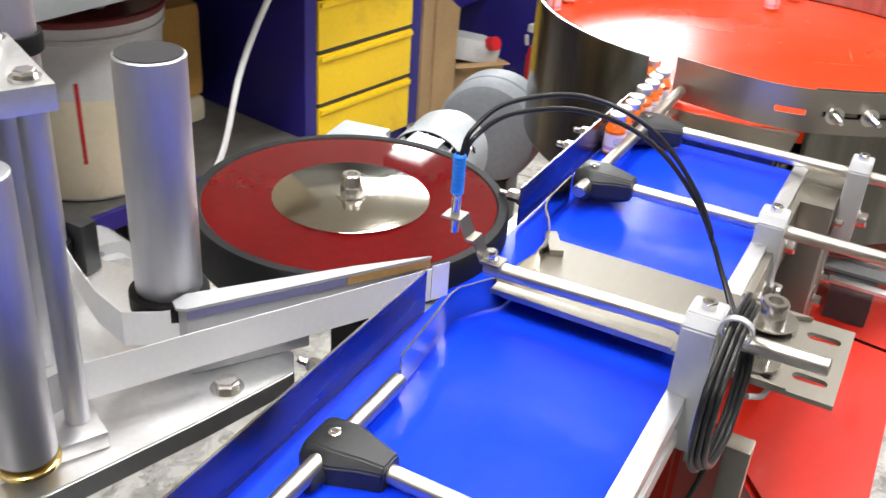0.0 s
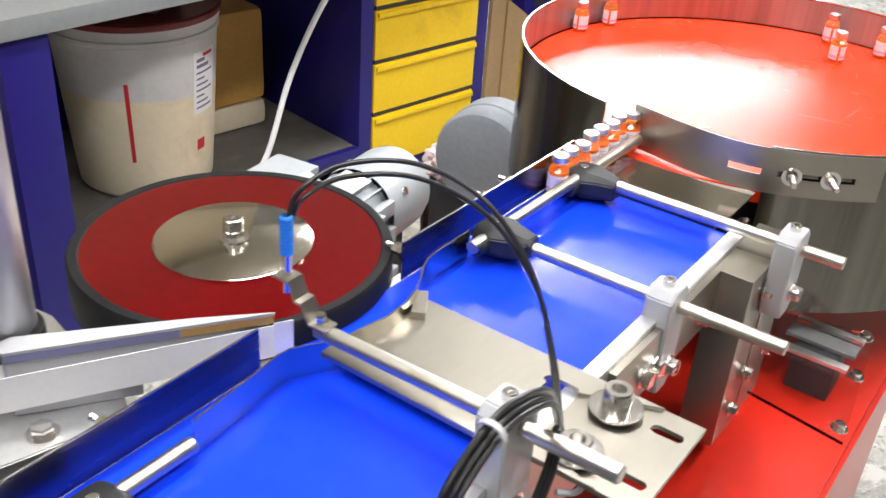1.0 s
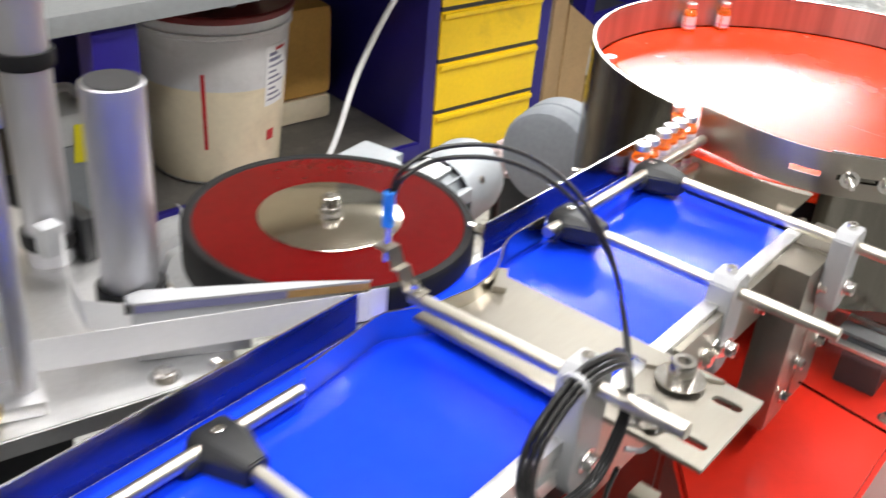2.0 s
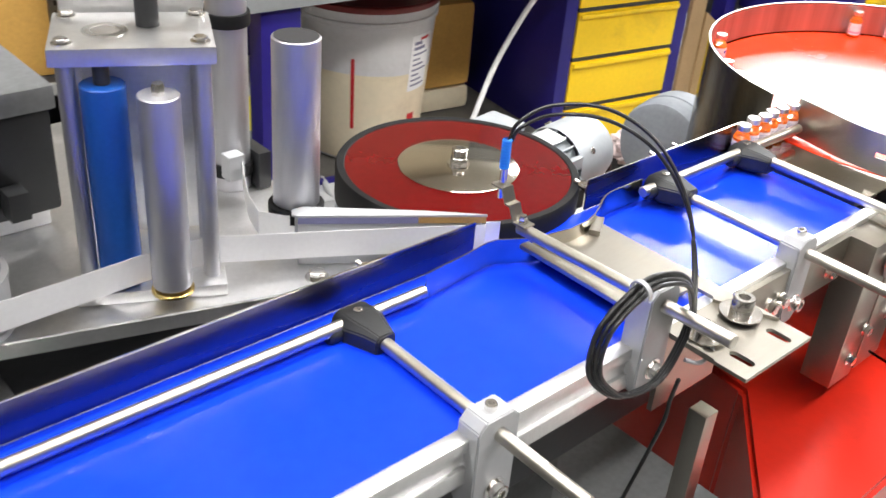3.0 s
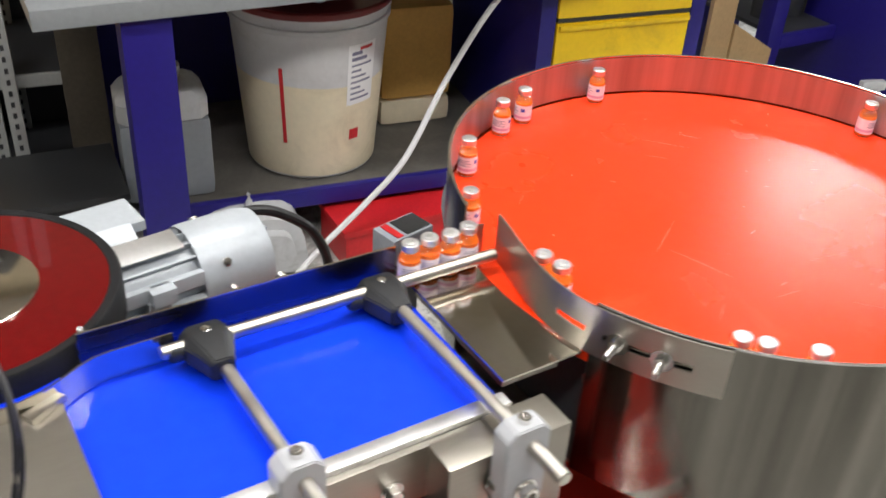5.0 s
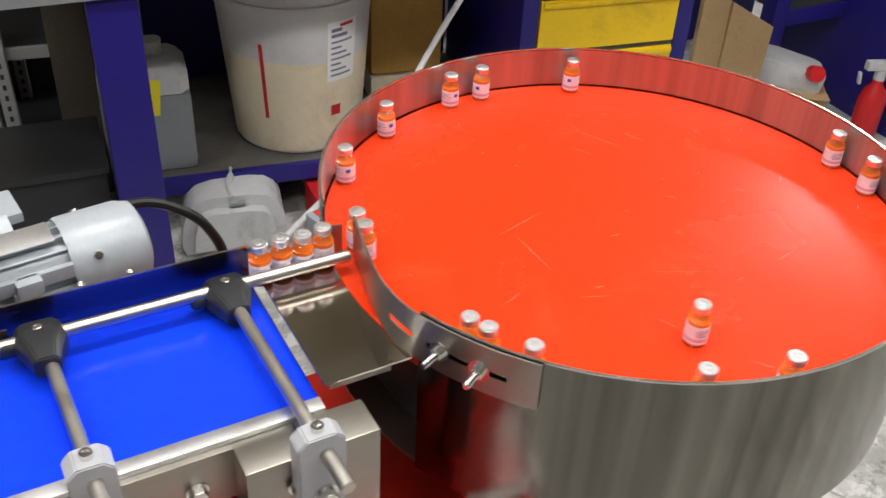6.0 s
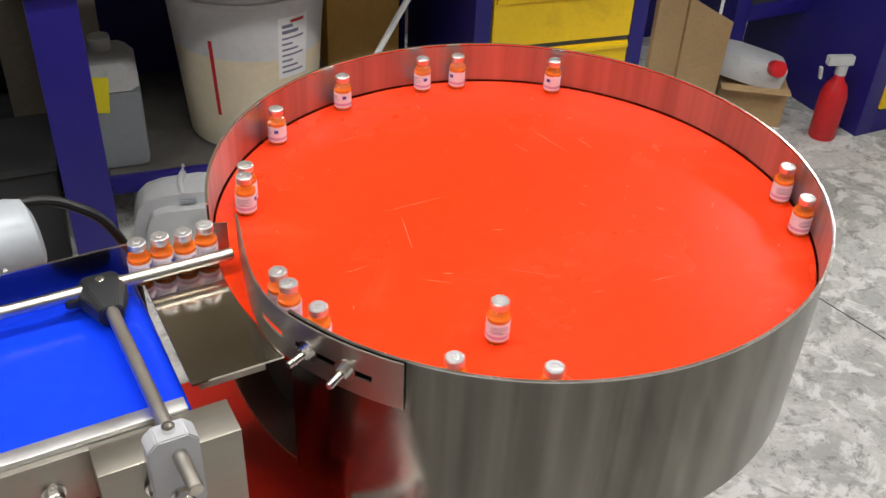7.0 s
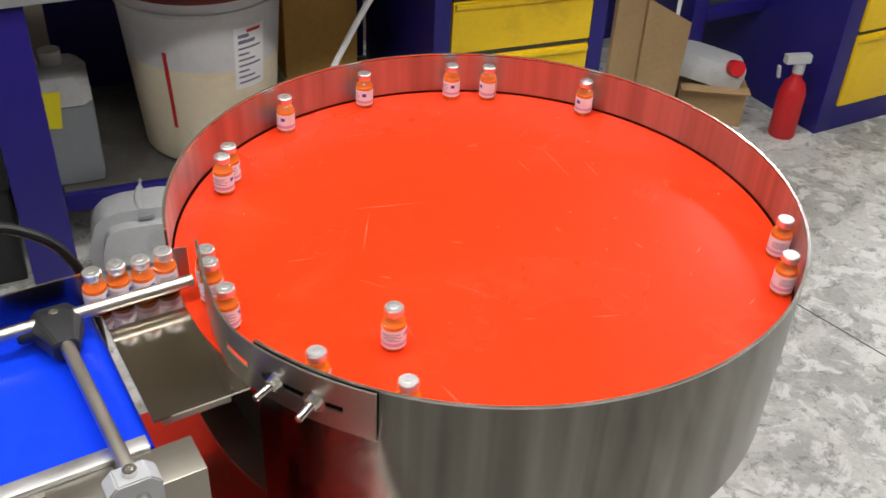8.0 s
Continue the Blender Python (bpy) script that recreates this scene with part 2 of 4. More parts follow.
def lathe(prof, seg=32, m=None, bm=None, caps=False, closed=False, a0=0.0, a1=360.0, mats=None):
    """Turns (radius, height) pairs round the z axis."""
    bm = bm or bmesh.new()
    m = m or Matrix()
    full = abs(a1 - a0 - 360) < 1e-6
    n = seg if full else seg + 1
    rings = []
    for r, z in prof:
        rings.append([bm.verts.new(m @ Vector((max(r, 1e-5) * math.cos(a), max(r, 1e-5) * math.sin(a), z)))
                      for a in (radians(a0 + (a1 - a0) * i / seg) for i in range(n))])
    pairs = list(zip(rings, rings[1:])) + ([(rings[-1], rings[0])] if closed else [])
    for k, (a, b) in enumerate(pairs):
        for i in range(n if full else n - 1):
            j = (i + 1) % n
            f = bm.faces.new((a[i], a[j], b[j], b[i]))
            if mats:
                f.material_index = mats[k]
    if caps and full:
        f = bm.faces.new(list(reversed(rings[0])))
        g = bm.faces.new(rings[-1])
        if mats:
            f.material_index, g.material_index = mats[0], mats[-1]
    if closed and not full:
        bm.faces.new([r[0] for r in rings]), bm.faces.new([r[-1] for r in reversed(rings)])
    return bm


def prism(points, z0, z1, m=None, bm=None, bevel=0.0):
    """A flat outline (x, y) pulled up from z0 to z1."""
    bm = bm or bmesh.new()
    m = m or Matrix()
    lo = [bm.verts.new(m @ Vector((x, y, z0))) for x, y in points]
    hi = [bm.verts.new(m @ Vector((x, y, z1))) for x, y in points]
    fs = [bm.faces.new(list(reversed(lo))), bm.faces.new(hi)]
    for i in range(len(points)):
        j = (i + 1) % len(points)
        fs.append(bm.faces.new((lo[i], lo[j], hi[j], hi[i])))
    bmesh.ops.recalc_face_normals(bm, faces=fs)
    if bevel:
        bmesh.ops.bevel(bm, geom=list({e for f in fs for e in f.edges}), offset=bevel, segments=2, affect="EDGES")
    return bm


def ribbon(points, z0, z1, thick, bm=None):
    """An upright sheet along a plan line, with real thickness."""
    bm = bm or bmesh.new()
    pts = [Vector((x, y)) for x, y in points]
    rows = []
    for i, p in enumerate(pts):
        d = (pts[min(i + 1, len(pts) - 1)] - pts[max(i - 1, 0)]).normalized()
        n = Vector((-d.y, d.x)) * thick / 2
        rows.append([bm.verts.new((*(p + s * n), z)) for s, z in ((1, z0), (-1, z0), (-1, z1), (1, z1))])
    for a, b in zip(rows, rows[1:]):
        for i in range(4):
            j = (i + 1) % 4
            bm.faces.new((a[i], a[j], b[j], b[i]))
    bm.faces.new(rows[0]), bm.faces.new(list(reversed(rows[-1])))
    bmesh.ops.recalc_face_normals(bm, faces=bm.faces[:])
    return bm


def sweep(points, r, seg=10, smooth=6, bm=None):
    """A round cable through points (Catmull-Rom)."""
    bm = bm or bmesh.new()
    p = [Vector(q) for q in points]
    p = [p[0] * 2 - p[1]] + p + [p[-1] * 2 - p[-2]]
    line = []
    for i in range(1, len(p) - 2):
        for k in range(smooth):
            t = k / smooth
            a, b, c, d = p[i - 1 : i + 3]
            line.append(0.5 * (2 * b + (c - a) * t + (2 * a - 5 * b + 4 * c - d) * t * t + (3 * b - a - 3 * c + d) * t**3))
    line.append(p[-2])
    rings, ref = [], Vector((0.3, 0.5, 0.81))
    for i, q in enumerate(line):
        d = (line[min(i + 1, len(line) - 1)] - line[max(i - 1, 0)]).normalized()
        u = d.cross(ref).normalized()
        v = d.cross(u)
        rings.append([bm.verts.new(q + r * (math.cos(a) * u + math.sin(a) * v)) for a in (2 * math.pi * k / seg for k in range(seg))])
    for a, b in zip(rings, rings[1:]):
        for i in range(seg):
            j = (i + 1) % seg
            bm.faces.new((a[i], a[j], b[j], b[i]))
    bm.faces.new(list(reversed(rings[0]))), bm.faces.new(rings[-1])
    bmesh.ops.recalc_face_normals(bm, faces=bm.faces[:])
    return bm


def socket_screw(m, r, h, parent, name="screw", washer=0.0, bore=True):
    """A socket head screw whose head stands along the pose's z axis."""
    bm = bmesh.new()
    if washer:
        lathe([(r * 0.5, 0), (washer, 0), (washer, 0.0016), (r * 0.5, 0.0016)], 28, m, bm, closed=True)
    z0 = 0.0016 if washer else 0.0
    lathe([(r, z0), (r, z0 + h * 0.9), (r * 0.92, z0 + h), (r * 0.55, z0 + h)], 20, m, bm)
    lathe([(r * 0.55, z0 + h), (r * 0.55, z0 + h * 0.45), (0, z0 + h * 0.45)], 6, m, bm)
    return part(name, bm, BOLT, parent)


def hex_bolt(m, r, h, parent, name="bolt", washer=0.0, stud=0.0):
    bm = bmesh.new()
    if washer:
        lathe([(0, 0), (washer, 0), (washer, 0.0018), (0, 0.0018)], 28, m, bm)
    z0 = 0.0018 if washer else 0.0
    lathe([(r, z0), (r, z0 + h * 0.85), (r * 0.86, z0 + h), (0, z0 + h)], 6, m, bm)
    if stud:
        prof, z = [(r * 0.5, z0 + h)], z0 + h
        while z < z0 + h + stud:
            prof += [(r * 0.56, z + 0.0006), (r * 0.48, z + 0.0012)]
            z += 0.0012
        lathe(prof + [(0, z)], 14, m, bm)
    return part(name, bm, BOLT, parent)


# ---------------------------------------------------------------- the room
def slab(name, x0, x1, y0, y1, z0, z1, material, label, category):
    return tagged(part(name, box(x0, x1, y0, y1, z0, z1), material, smooth=False), label, category, kind="structure")


floor_slab = slab("floor", -4.5, 7.0, -4.5, 5.0, -0.1, 0.0, CONCRETE, "worn pale grey concrete workshop floor", "floor")
part("floor_joint", box(-0.002, 0.002, -4.4, 4.4, -0.004, 0.0006, m=pose(1.815, 0.0, 0, 0, 0, 8.6)), DARK, floor_slab, "dark saw-cut joint")
slab("wall_west", -4.7, -4.5, -4.5, 5.0, 0.0, 3.3, PLASTER, "plain grey painted workshop wall", "wall")
slab("wall_south", -4.7, 7.2, -4.7, -4.5, 0.0, 3.3, PLASTER, "plain grey painted workshop wall", "wall")
slab("wall_north", -4.7, 7.2, 5.0, 5.2, 0.0, 3.3, PLASTER, "plain grey painted workshop wall", "wall")
# added wall: backs the benches and keeps lamp light out behind them
slab("wall_light_block", -4.5, 1.95, 2.35, 2.45, 0.0, 3.3, PARTITION, "added beige wall that blocks light behind the benches", "wall")
slab("ceiling", -4.7, 7.2, -4.7, 5.2, 3.3, 3.4, CEIL, "plain grey workshop ceiling", "ceiling")
WY0, WY1, WZ0, WZ1 = 1.55, 3.75, 1.75, 3.0
bm = box(7.0, 7.2, -4.5, WY0, 0, 3.3)
box(7.0, 7.2, WY1, 5.0, 0, 3.3, bm=bm), box(7.0, 7.2, WY0, WY1, 0, WZ0, bm=bm), box(7.0, 7.2, WY0, WY1, WZ1, 3.3, bm=bm)
tagged(part("wall_east", bm, PLASTER, smooth=False), "grey painted workshop wall with one bright window", "wall", kind="structure")
win = tagged(part("window_1", box(7.0, 7.06, WY0, WY0 + 0.05, WZ0, WZ1), WHITE_POLY), "white framed workshop window full of daylight", "window", kind="structure")
part("window_frame", box(7.0, 7.06, WY1 - 0.05, WY1, WZ0, WZ1), WHITE_POLY, win)
part("window_frame", box(7.0, 7.06, WY0 + 0.05, WY1 - 0.05, WZ0, WZ0 + 0.05), WHITE_POLY, win)
part("window_frame", box(7.0, 7.06, WY0 + 0.05, WY1 - 0.05, WZ1 - 0.05, WZ1), WHITE_POLY, win)
tagged(part("backdrop", box(7.21, 7.22, WY0 - 0.2, WY1 + 0.2, WZ0 - 0.2, WZ1 + 0.2), DAYLIGHT), "bright overcast daylight outside the window", "backdrop", kind="structure")
for lx, ly, power in LAMPS:
    lamp = thing("ceiling_light", "white ceiling luminaire with a glowing diffuser", "lamp", pose(lx, ly, 3.04), "ceiling lights")
    part("housing", box(-0.8, 0.8, -0.14, 0.14, 0.02, 0.26, 0.01), WHITE_POLY, lamp)
    part("diffuser", box(-0.77, 0.77, -0.11, 0.11, 0.0, 0.018, 0.005), TUBE, lamp)

# ---------------------------------------------------------------- conveyor
BELT_Z, PLATE_Z, RAIL_Y = 0.922, 0.926, 0.0
conv = thing("conveyor", "stainless steel conveyor with a glossy blue belt", "conveyor")
bm = bmesh.new()
prof = []
for k in range(9):
    a = radians(-90 + 180 * k / 8)
    prof.append((0.018 + 0.019 * math.cos(a), BELT_Z - 0.019 + 0.019 * math.sin(a)))
prof = prof + [(-1.45, BELT_Z), (-1.45, BELT_Z - 0.038)]
vs = [[bm.verts.new((x, y, z)) for x, z in prof] for y in (-0.1545, 0.034)]
for i in range(len(prof)):
    j = (i + 1) % len(prof)
    bm.faces.new((vs[0][i], vs[0][j], vs[1][j], vs[1][i]))
bm.faces.new(vs[0]), bm.faces.new(list(reversed(vs[1])))
bmesh.ops.recalc_face_normals(bm, faces=bm.faces[:])
part("belt", bm, BELT, conv, "glossy blue conveyor belt")
# front rail: an aluminium profile with a groove along its side
bm = box(-1.45, 0.030, -0.1700, -0.1555, 0.916, 0.9285, 0.0012)
box(-1.45, 0.030, -0.1660, -0.1560, 0.9005, 0.916, bm=bm)
box(-1.45, 0.030, -0.1700, -0.1555, 0.884, 0.9005, 0.0012, bm=bm)
part("side_rail", bm, ALU, conv, "bright aluminium side profile")
part("side_rail", box(-1.45, 0.030, 0.0385, 0.050, 0.880, 0.915, 0.001), ALU, conv)
part("belt_bed", box(-1.45, 0.0, -0.153, 0.033, 0.886, 0.9018), GREY_BASE, conv)
# mounting strip with bolts, the end cover and the gearbox housing
part("mounting_strip", box(-0.260, -0.052, -0.1770, -0.1702, 0.868, 0.9235, 0.0008), STEEL, conv)
for x in (-0.245, -0.205, -0.185, -0.085):
    hex_bolt(pose(x, -0.177, 0.890, 90), 0.0075, 0.008, conv, "bolt", 0.0095)
part("end_cover", box(0.0, 0.062, -0.2100, -0.1705, 0.735, 0.9255, 0.0015), STEEL, conv)
bm = box(-0.0525, -0.0005, -0.2085, -0.1705, 0.728, 0.9235, 0.0015)
part("gearbox_housing", bm, STEEL, conv, "brushed steel upright housing")
for x, z in ((-0.012, 0.895), (-0.012, 0.800), (-0.030, 0.765), (0.045, 0.80)):
    hex_bolt(pose(x, -0.2105, z, 90), 0.0062, 0.007, conv, "bolt", 0.0085)
# thin guard behind the vials, with a gap where the wheel reaches in
GUARD_Y, GUARD_Z = 0.0335, 0.9600
for x0, x1 in ((-1.45, -0.432), (-0.262, 0.033)):
    part("guard", box(x0, x1, GUARD_Y - 0.0007, GUARD_Y + 0.0007, 0.9235, GUARD_Z), GUARD, conv, "thin polished steel guard reflecting the belt")
    # bright strip laid on top stands in for the edge's highlight
    part("guard_highlight", box(x0, x1, GUARD_Y - 0.0009, GUARD_Y + 0.0009, GUARD_Z + 0.0001, GUARD_Z + 0.0012), BOLT, conv, "added bright strip imitating the highlight on the guard's edge")
for x in (-0.255, -0.120, -0.075, -0.56):
    hex_bolt(pose(x, 0.0345, 0.948, -90), 0.0055, 0.012, conv, "bolt", 0.008, 0.008)
# transfer plate to the turntable
TC, TR = Vector((0.4315, -0.0310)), 0.3245
arc = [(TC.x + 0.3180 * math.cos(radians(a)), TC.y + 0.3180 * math.sin(radians(a))) for a in range(171, 199, 3)]
part("transfer_plate", prism([(0.0405, -0.143)] + [(0.040, 0.040), (0.118, 0.040)] + arc + [(0.124, -0.1425)], PLATE_Z - 0.0022, PLATE_Z), MIRROR, conv, "polished steel transfer plate")
part("plate_bracket", box(0.050, 0.110, -0.13, 0.02, 0.905, PLATE_Z - 0.0024), STEEL, conv)
# frame below the belt
part("frame_beam", box(-1.45, -0.06, -0.140, 0.020, 0.80, 0.8835, 0.002), DARK, conv)
for x in (-1.3, -0.45):
    part("leg", box(x - 0.04, x + 0.04, -0.10, -0.02, 0.0, 0.80, 0.003), GREY_BASE, conv)

# guide rods in front of the vials
for x0, x1, z in ((-0.205, 0.1255, 0.9440), (-1.45, -0.525, 0.9330)):
    g = thing("guide_rod", "polished stainless guide rod held over the belt", "rod", group="guide rods")
    part("bar", rod((x0, RAIL_Y, z), (x1, RAIL_Y, z), 0.0061, chamfer=0.0008), ROD, g)


def cross_clamp(x, z, name="rod_clamp"):
    """Black plastic clamp: a block on the guide rod that narrows to the cross rod."""
    c = thing(name, "black plastic cross clamp joining two steel rods", "clamp", pose(x, 0, z), "rod clamps")
    bm = bmesh.new()
    rows = []
    for y, hx, z0, z1 in ((0.0130, 0.0190, -0.012, 0.0100), (0.0145, 0.0165, -0.010, 0.0085), (0.0100, 0.0205, -0.015, 0.0120), (-0.0080, 0.0215, -0.017, 0.0130), (-0.0250, 0.0150, -0.0145, 0.0115), (-0.0400, 0.0105, -0.0110, 0.0095)):
        rows.append((y, hx, z0, z1))
    rows.sort(reverse=True)
    rings = []
    for y, hx, z0, z1 in rows:
        k = 0.35 * hx
        rings.append([bm.verts.new(p) for p in ((-hx + k, y, z1), (hx - k, y, z1), (hx, y, z1 - k), (hx, y, z0 + k), (hx - k, y, z0), (-hx + k, y, z0), (-hx, y, z0 + k), (-hx, y, z1 - k))])
    for a, b in zip(rings, rings[1:]):
        for i in range(8):
            j = (i + 1) % 8
            bm.faces.new((a[i], a[j], b[j], b[i]))
    bm.faces.new(rings[0]), bm.faces.new(list(reversed(rings[-1])))
    bmesh.ops.recalc_face_normals(bm, faces=bm.faces[:])
    bmesh.ops.bevel(bm, geom=[e for e in bm.edges if e.calc_face_angle(0) > 0.5], offset=0.0012, segments=2, affect="EDGES")
    part("body", bm, BLACK, c)
    socket_screw(pose(0, 0, 0.0122), 0.0042, 0.0018, c)
    bm = lathe([(0.0085, 0), (0.0085, 0.010), (0.0065, 0.013), (0, 0.013)], 20, pose(-0.021, 0, -0.002, 0, -90))
    part("knob", bm, BLACK, c)
    return c


def cross_rod(x0, y0, x1, y1, z, z1):
    g = thing("cross_rod", "polished stainless cross rod in a white bracket", "rod", group="cross rods")
    part("bar", rod((x0, y0, z), (x1, y1, z1), 0.0061, chamfer=0.0008), ROD, g)


def bracket(x, y, z_rod, z0, width, thick=0.017, lean=0.0):
    """White polymer bracket that holds a cross rod in front of the side rail."""
    b = thing("rod_bracket", "milky white polymer bracket with a clamping screw", "bracket", pose(x, y, 0, 0, 0, lean), "rod brackets")
    w, top = width / 2, z_rod + 0.0175
    pts = [(-w + 0.007, z0), (w - 0.012, z0), (w, z0 + 0.014), (w, top - 0.008), (w - 0.008, top), (-w + 0.008, top), (-w, top - 0.008), (-w, z0 + 0.016)]
    m = Matrix(((1, 0, 0, 0), (0, 0, -1, 0), (0, 1, 0, 0), (0, 0, 0, 1)))
    bm = prism(pts, -thick / 2, thick / 2, m)
    bmesh.ops.bevel(bm, geom=bm.edges[:], offset=0.0012, segments=2, affect="EDGES")
    part("body", bm, WHITE_POLY, b)
    socket_screw(pose(0, 0, top), 0.0052, 0.0055, b)
    socket_screw(pose(0.001, -thick / 2, z0 + 0.026, 90), 0.0078, 0.0085, b, washer=0.0105)
    return b


cross_clamp(0.000, 0.940)
cross_clamp(-0.166, 0.943)
cross_clamp(-0.602, 0.930)
cross_rod(0.000, -0.020, 0.009, -0.268, 0.9435, 0.9400)
cross_rod(-0.164, -0.020, -0.154, -0.271, 0.9410, 0.9360)
cross_rod(-0.602, -0.020, -0.604, -0.271, 0.9300, 0.9300)
bracket(0.004, -0.2190, 0.9420, 0.870, 0.040, 0.020)
bracket(-0.159, -0.1680, 0.9385, 0.852, 0.036, 0.024)
bracket(-0.604, -0.1680, 0.9300, 0.848, 0.044, 0.024)
bracket(-0.410, -0.1680, 0.9725, 0.878, 0.040, 0.024)

# adjustable holder of the pressure plate: two slotted plates and two washers
holder = thing("plate_holder", "slotted stainless plates bolted beside the belt", "bracket")


def slotted(x0, x1, y0, y1, z0, z1, slots):
    """A plate with long rounded slots along y: (centre x, y from, y to, half width)."""
    bm = bmesh.new()
    outer = [(x0, y0), (x1, y0), (x1, y1), (x0, y1)]
    loops = [outer] + [[(cx + h * math.cos(radians(a)), (b if a <= 180 else c) + h * math.sin(radians(a))) for a in list(range(0, 181, 30)) + list(range(180, 361, 30))] for cx, c, b, h in slots]
    edges = []
    for lp in loops:
        vs = [bm.verts.new((x, y, z1)) for x, y in lp]
        edges += [bm.edges.new((vs[i], vs[(i + 1) % len(vs)])) for i in range(len(vs))]
    bmesh.ops.triangle_fill(bm, use_beauty=True, use_dissolve=False, edges=edges)
    r = bmesh.ops.extrude_face_region(bm, geom=bm.faces[:])
    bmesh.ops.translate(bm, verts=[v for v in r["geom"] if isinstance(v, bmesh.types.BMVert)], vec=(0, 0, z0 - z1))
    bmesh.ops.recalc_face_normals(bm, faces=bm.faces[:])
    return bm


part("upper_plate", slotted(-0.392, -0.287, -0.2275, -0.010, 0.9325, 0.9360, [(-0.312, -0.166, -0.146, 0.0044), (-0.366, -0.166, -0.146, 0.0044)]), STEEL, holder, "brushed plate with two slots")
part("lower_plate", slotted(-0.389, -0.284, -0.2590, -0.1705, 0.9285, 0.9322, [(-0.307, -0.247, -0.232, 0.0048), (-0.366, -0.247, -0.232, 0.0048)]), STEEL, holder)
part("angle_leg", box(-0.386, -0.287, -0.1765, -0.1712, 0.840, 0.9280), STEEL, holder)
socket_screw(pose(-0.310, -0.200, 0.9362), 0.0105, 0.016, holder, "screw", 0.020)
socket_screw(pose(-0.368, -0.200, 0.9362), 0.0105, 0.009, holder, "screw", 0.019)
curve = [(-0.523, 0.001), (-0.470, 0.006), (-0.437, 0.010), (-0.425, 0.009), (-0.400, -0.005), (-0.392, -0.011), (-0.370, -0.0135), (-0.345, -0.018), (-0.320, -0.0165), (-0.300, -0.011), (-0.283, -0.003), (-0.268, 0.006), (-0.255, 0.011), (-0.243, 0.013), (-0.215, 0.0135), (-0.190, 0.0135)]
part("pressure_plate", ribbon(curve, 0.9235, 0.9510, 0.0016), MIRROR, holder, "bent polished guide sheet round the wheel")
part("fixing_tab", prism([(-0.312, -0.030), (-0.284, -0.012), (-0.290, -0.004), (-0.318, -0.020)], 0.9362, 0.9420), STEEL, holder)

# ---------------------------------------------------------------- sensor
sensor = thing("fibre_sensor", "steel sensor bracket with a blue sleeved fibre head", "sensor")
part("bar", rod((-0.409, -0.004, 0.9660), (-0.411, -0.250, 0.9750), 0.0062, chamfer=0.0008), ROD, sensor, "polished steel rod")
part("bar", box(-0.4145, -0.4025, -0.150, -0.012, 0.9480, 0.9525, 0.0008), STEEL, sensor)
bm = bmesh.new()
zig = [(-0.018, 0.9727), (-0.003, 0.9727), (0.004, 0.9870), (0.010, 0.9870), (0.016, 1.0005), (0.031, 1.0005)]
rows = [[bm.verts.new((-0.411 + sx, y, z + sz)) for sx, sz in ((-0.0075, 0), (0.0075, 0), (0.0075, 0.0018), (-0.0075, 0.0018))] for y, z in zig]
for a, b in zip(rows, rows[1:]):
    for i in range(4):
        bm.faces.new((a[i], a[(i + 1) % 4], b[(i + 1) % 4], b[i]))
bm.faces.new(rows[0]), bm.faces.new(list(reversed(rows[-1])))
bmesh.ops.recalc_face_normals(bm, faces=bm.faces[:])
part("bracket", bm, STEEL, sensor)
hex_bolt(pose(-0.411, -0.0085, 0.9745), 0.0045, 0.006, sensor, "nut", 0.006)
part("head", rod((-0.411, 0.0235, 0.988), (-0.410, 0.0235, 1.022), 0.0034), BOLT, sensor)
prof = [(0.0034, 1.019)]
for k in range(10):
    prof += [(0.0046, 1.0195 + k * 0.0031), (0.0051, 1.0205 + k * 0.0031), (0.0046, 1.0216 + k * 0.0031)]
bm = lathe(prof + [(0.0034, 1.0505)], 16, pose(-0.411, 0.0235, 0))
part("sleeve", bm, BLUE_SLEEVE, sensor, "ribbed blue sleeve")
CABLE_A = [(-0.409, 0.0235, 1.047), (-0.402, 0.020, 1.066), (-0.376, 0.004, 1.083), (-0.350, -0.040, 1.090), (-0.333, -0.088, 1.072), (-0.330, -0.130, 1.030), (-0.345, -0.160, 0.985), (-0.372, -0.185, 0.955)]
part("fibre", sweep(CABLE_A, 0.0019), CABLE, sensor)
part("fibre", sweep([(x + 0.002, y - 0.002, z - 0.0115 * math.sin(math.pi * k / 7)) for k, (x, y, z) in enumerate(CABLE_A)], 0.0019), CABLE, sensor)
COIL = [(-0.372, -0.185, 0.956), (-0.402, -0.190, 1.000), (-0.445, -0.193, 1.022), (-0.478, -0.193, 1.023), (-0.516, -0.193, 1.002), (-0.523, -0.193, 0.968), (-0.507, -0.193, 0.940), (-0.472, -0.194, 0.913), (-0.425, -0.195, 0.908), (-0.399, -0.195, 0.940), (-0.388, -0.192, 0.965)]
for k, d in enumerate((1.0, 0.965, 0.93, 1.03)):
    part("coil", sweep([(-0.46 + (x + 0.46) * d, y - 0.0035 * (k % 3), 0.965 + (z - 0.965) * d) for x, y, z in COIL], 0.0021), CABLE, sensor)
part("cable_tie", lathe([(0.0085, -0.002), (0.0100, -0.002), (0.0100, 0.002), (0.0085, 0.002)], 16, pose(-0.478, -0.1965, 1.0215) @ Matrix.Rotation(radians(80), 4, "Y"), closed=True), WHITE_POLY, sensor, "white nylon cable tie")
part("coil", sweep([(-0.385, -0.196, 0.890), (-0.380, -0.19, 0.86), (-0.376, -0.185, 0.82), (-0.375, -0.16, 0.70)], 0.0021), CABLE, sensor)
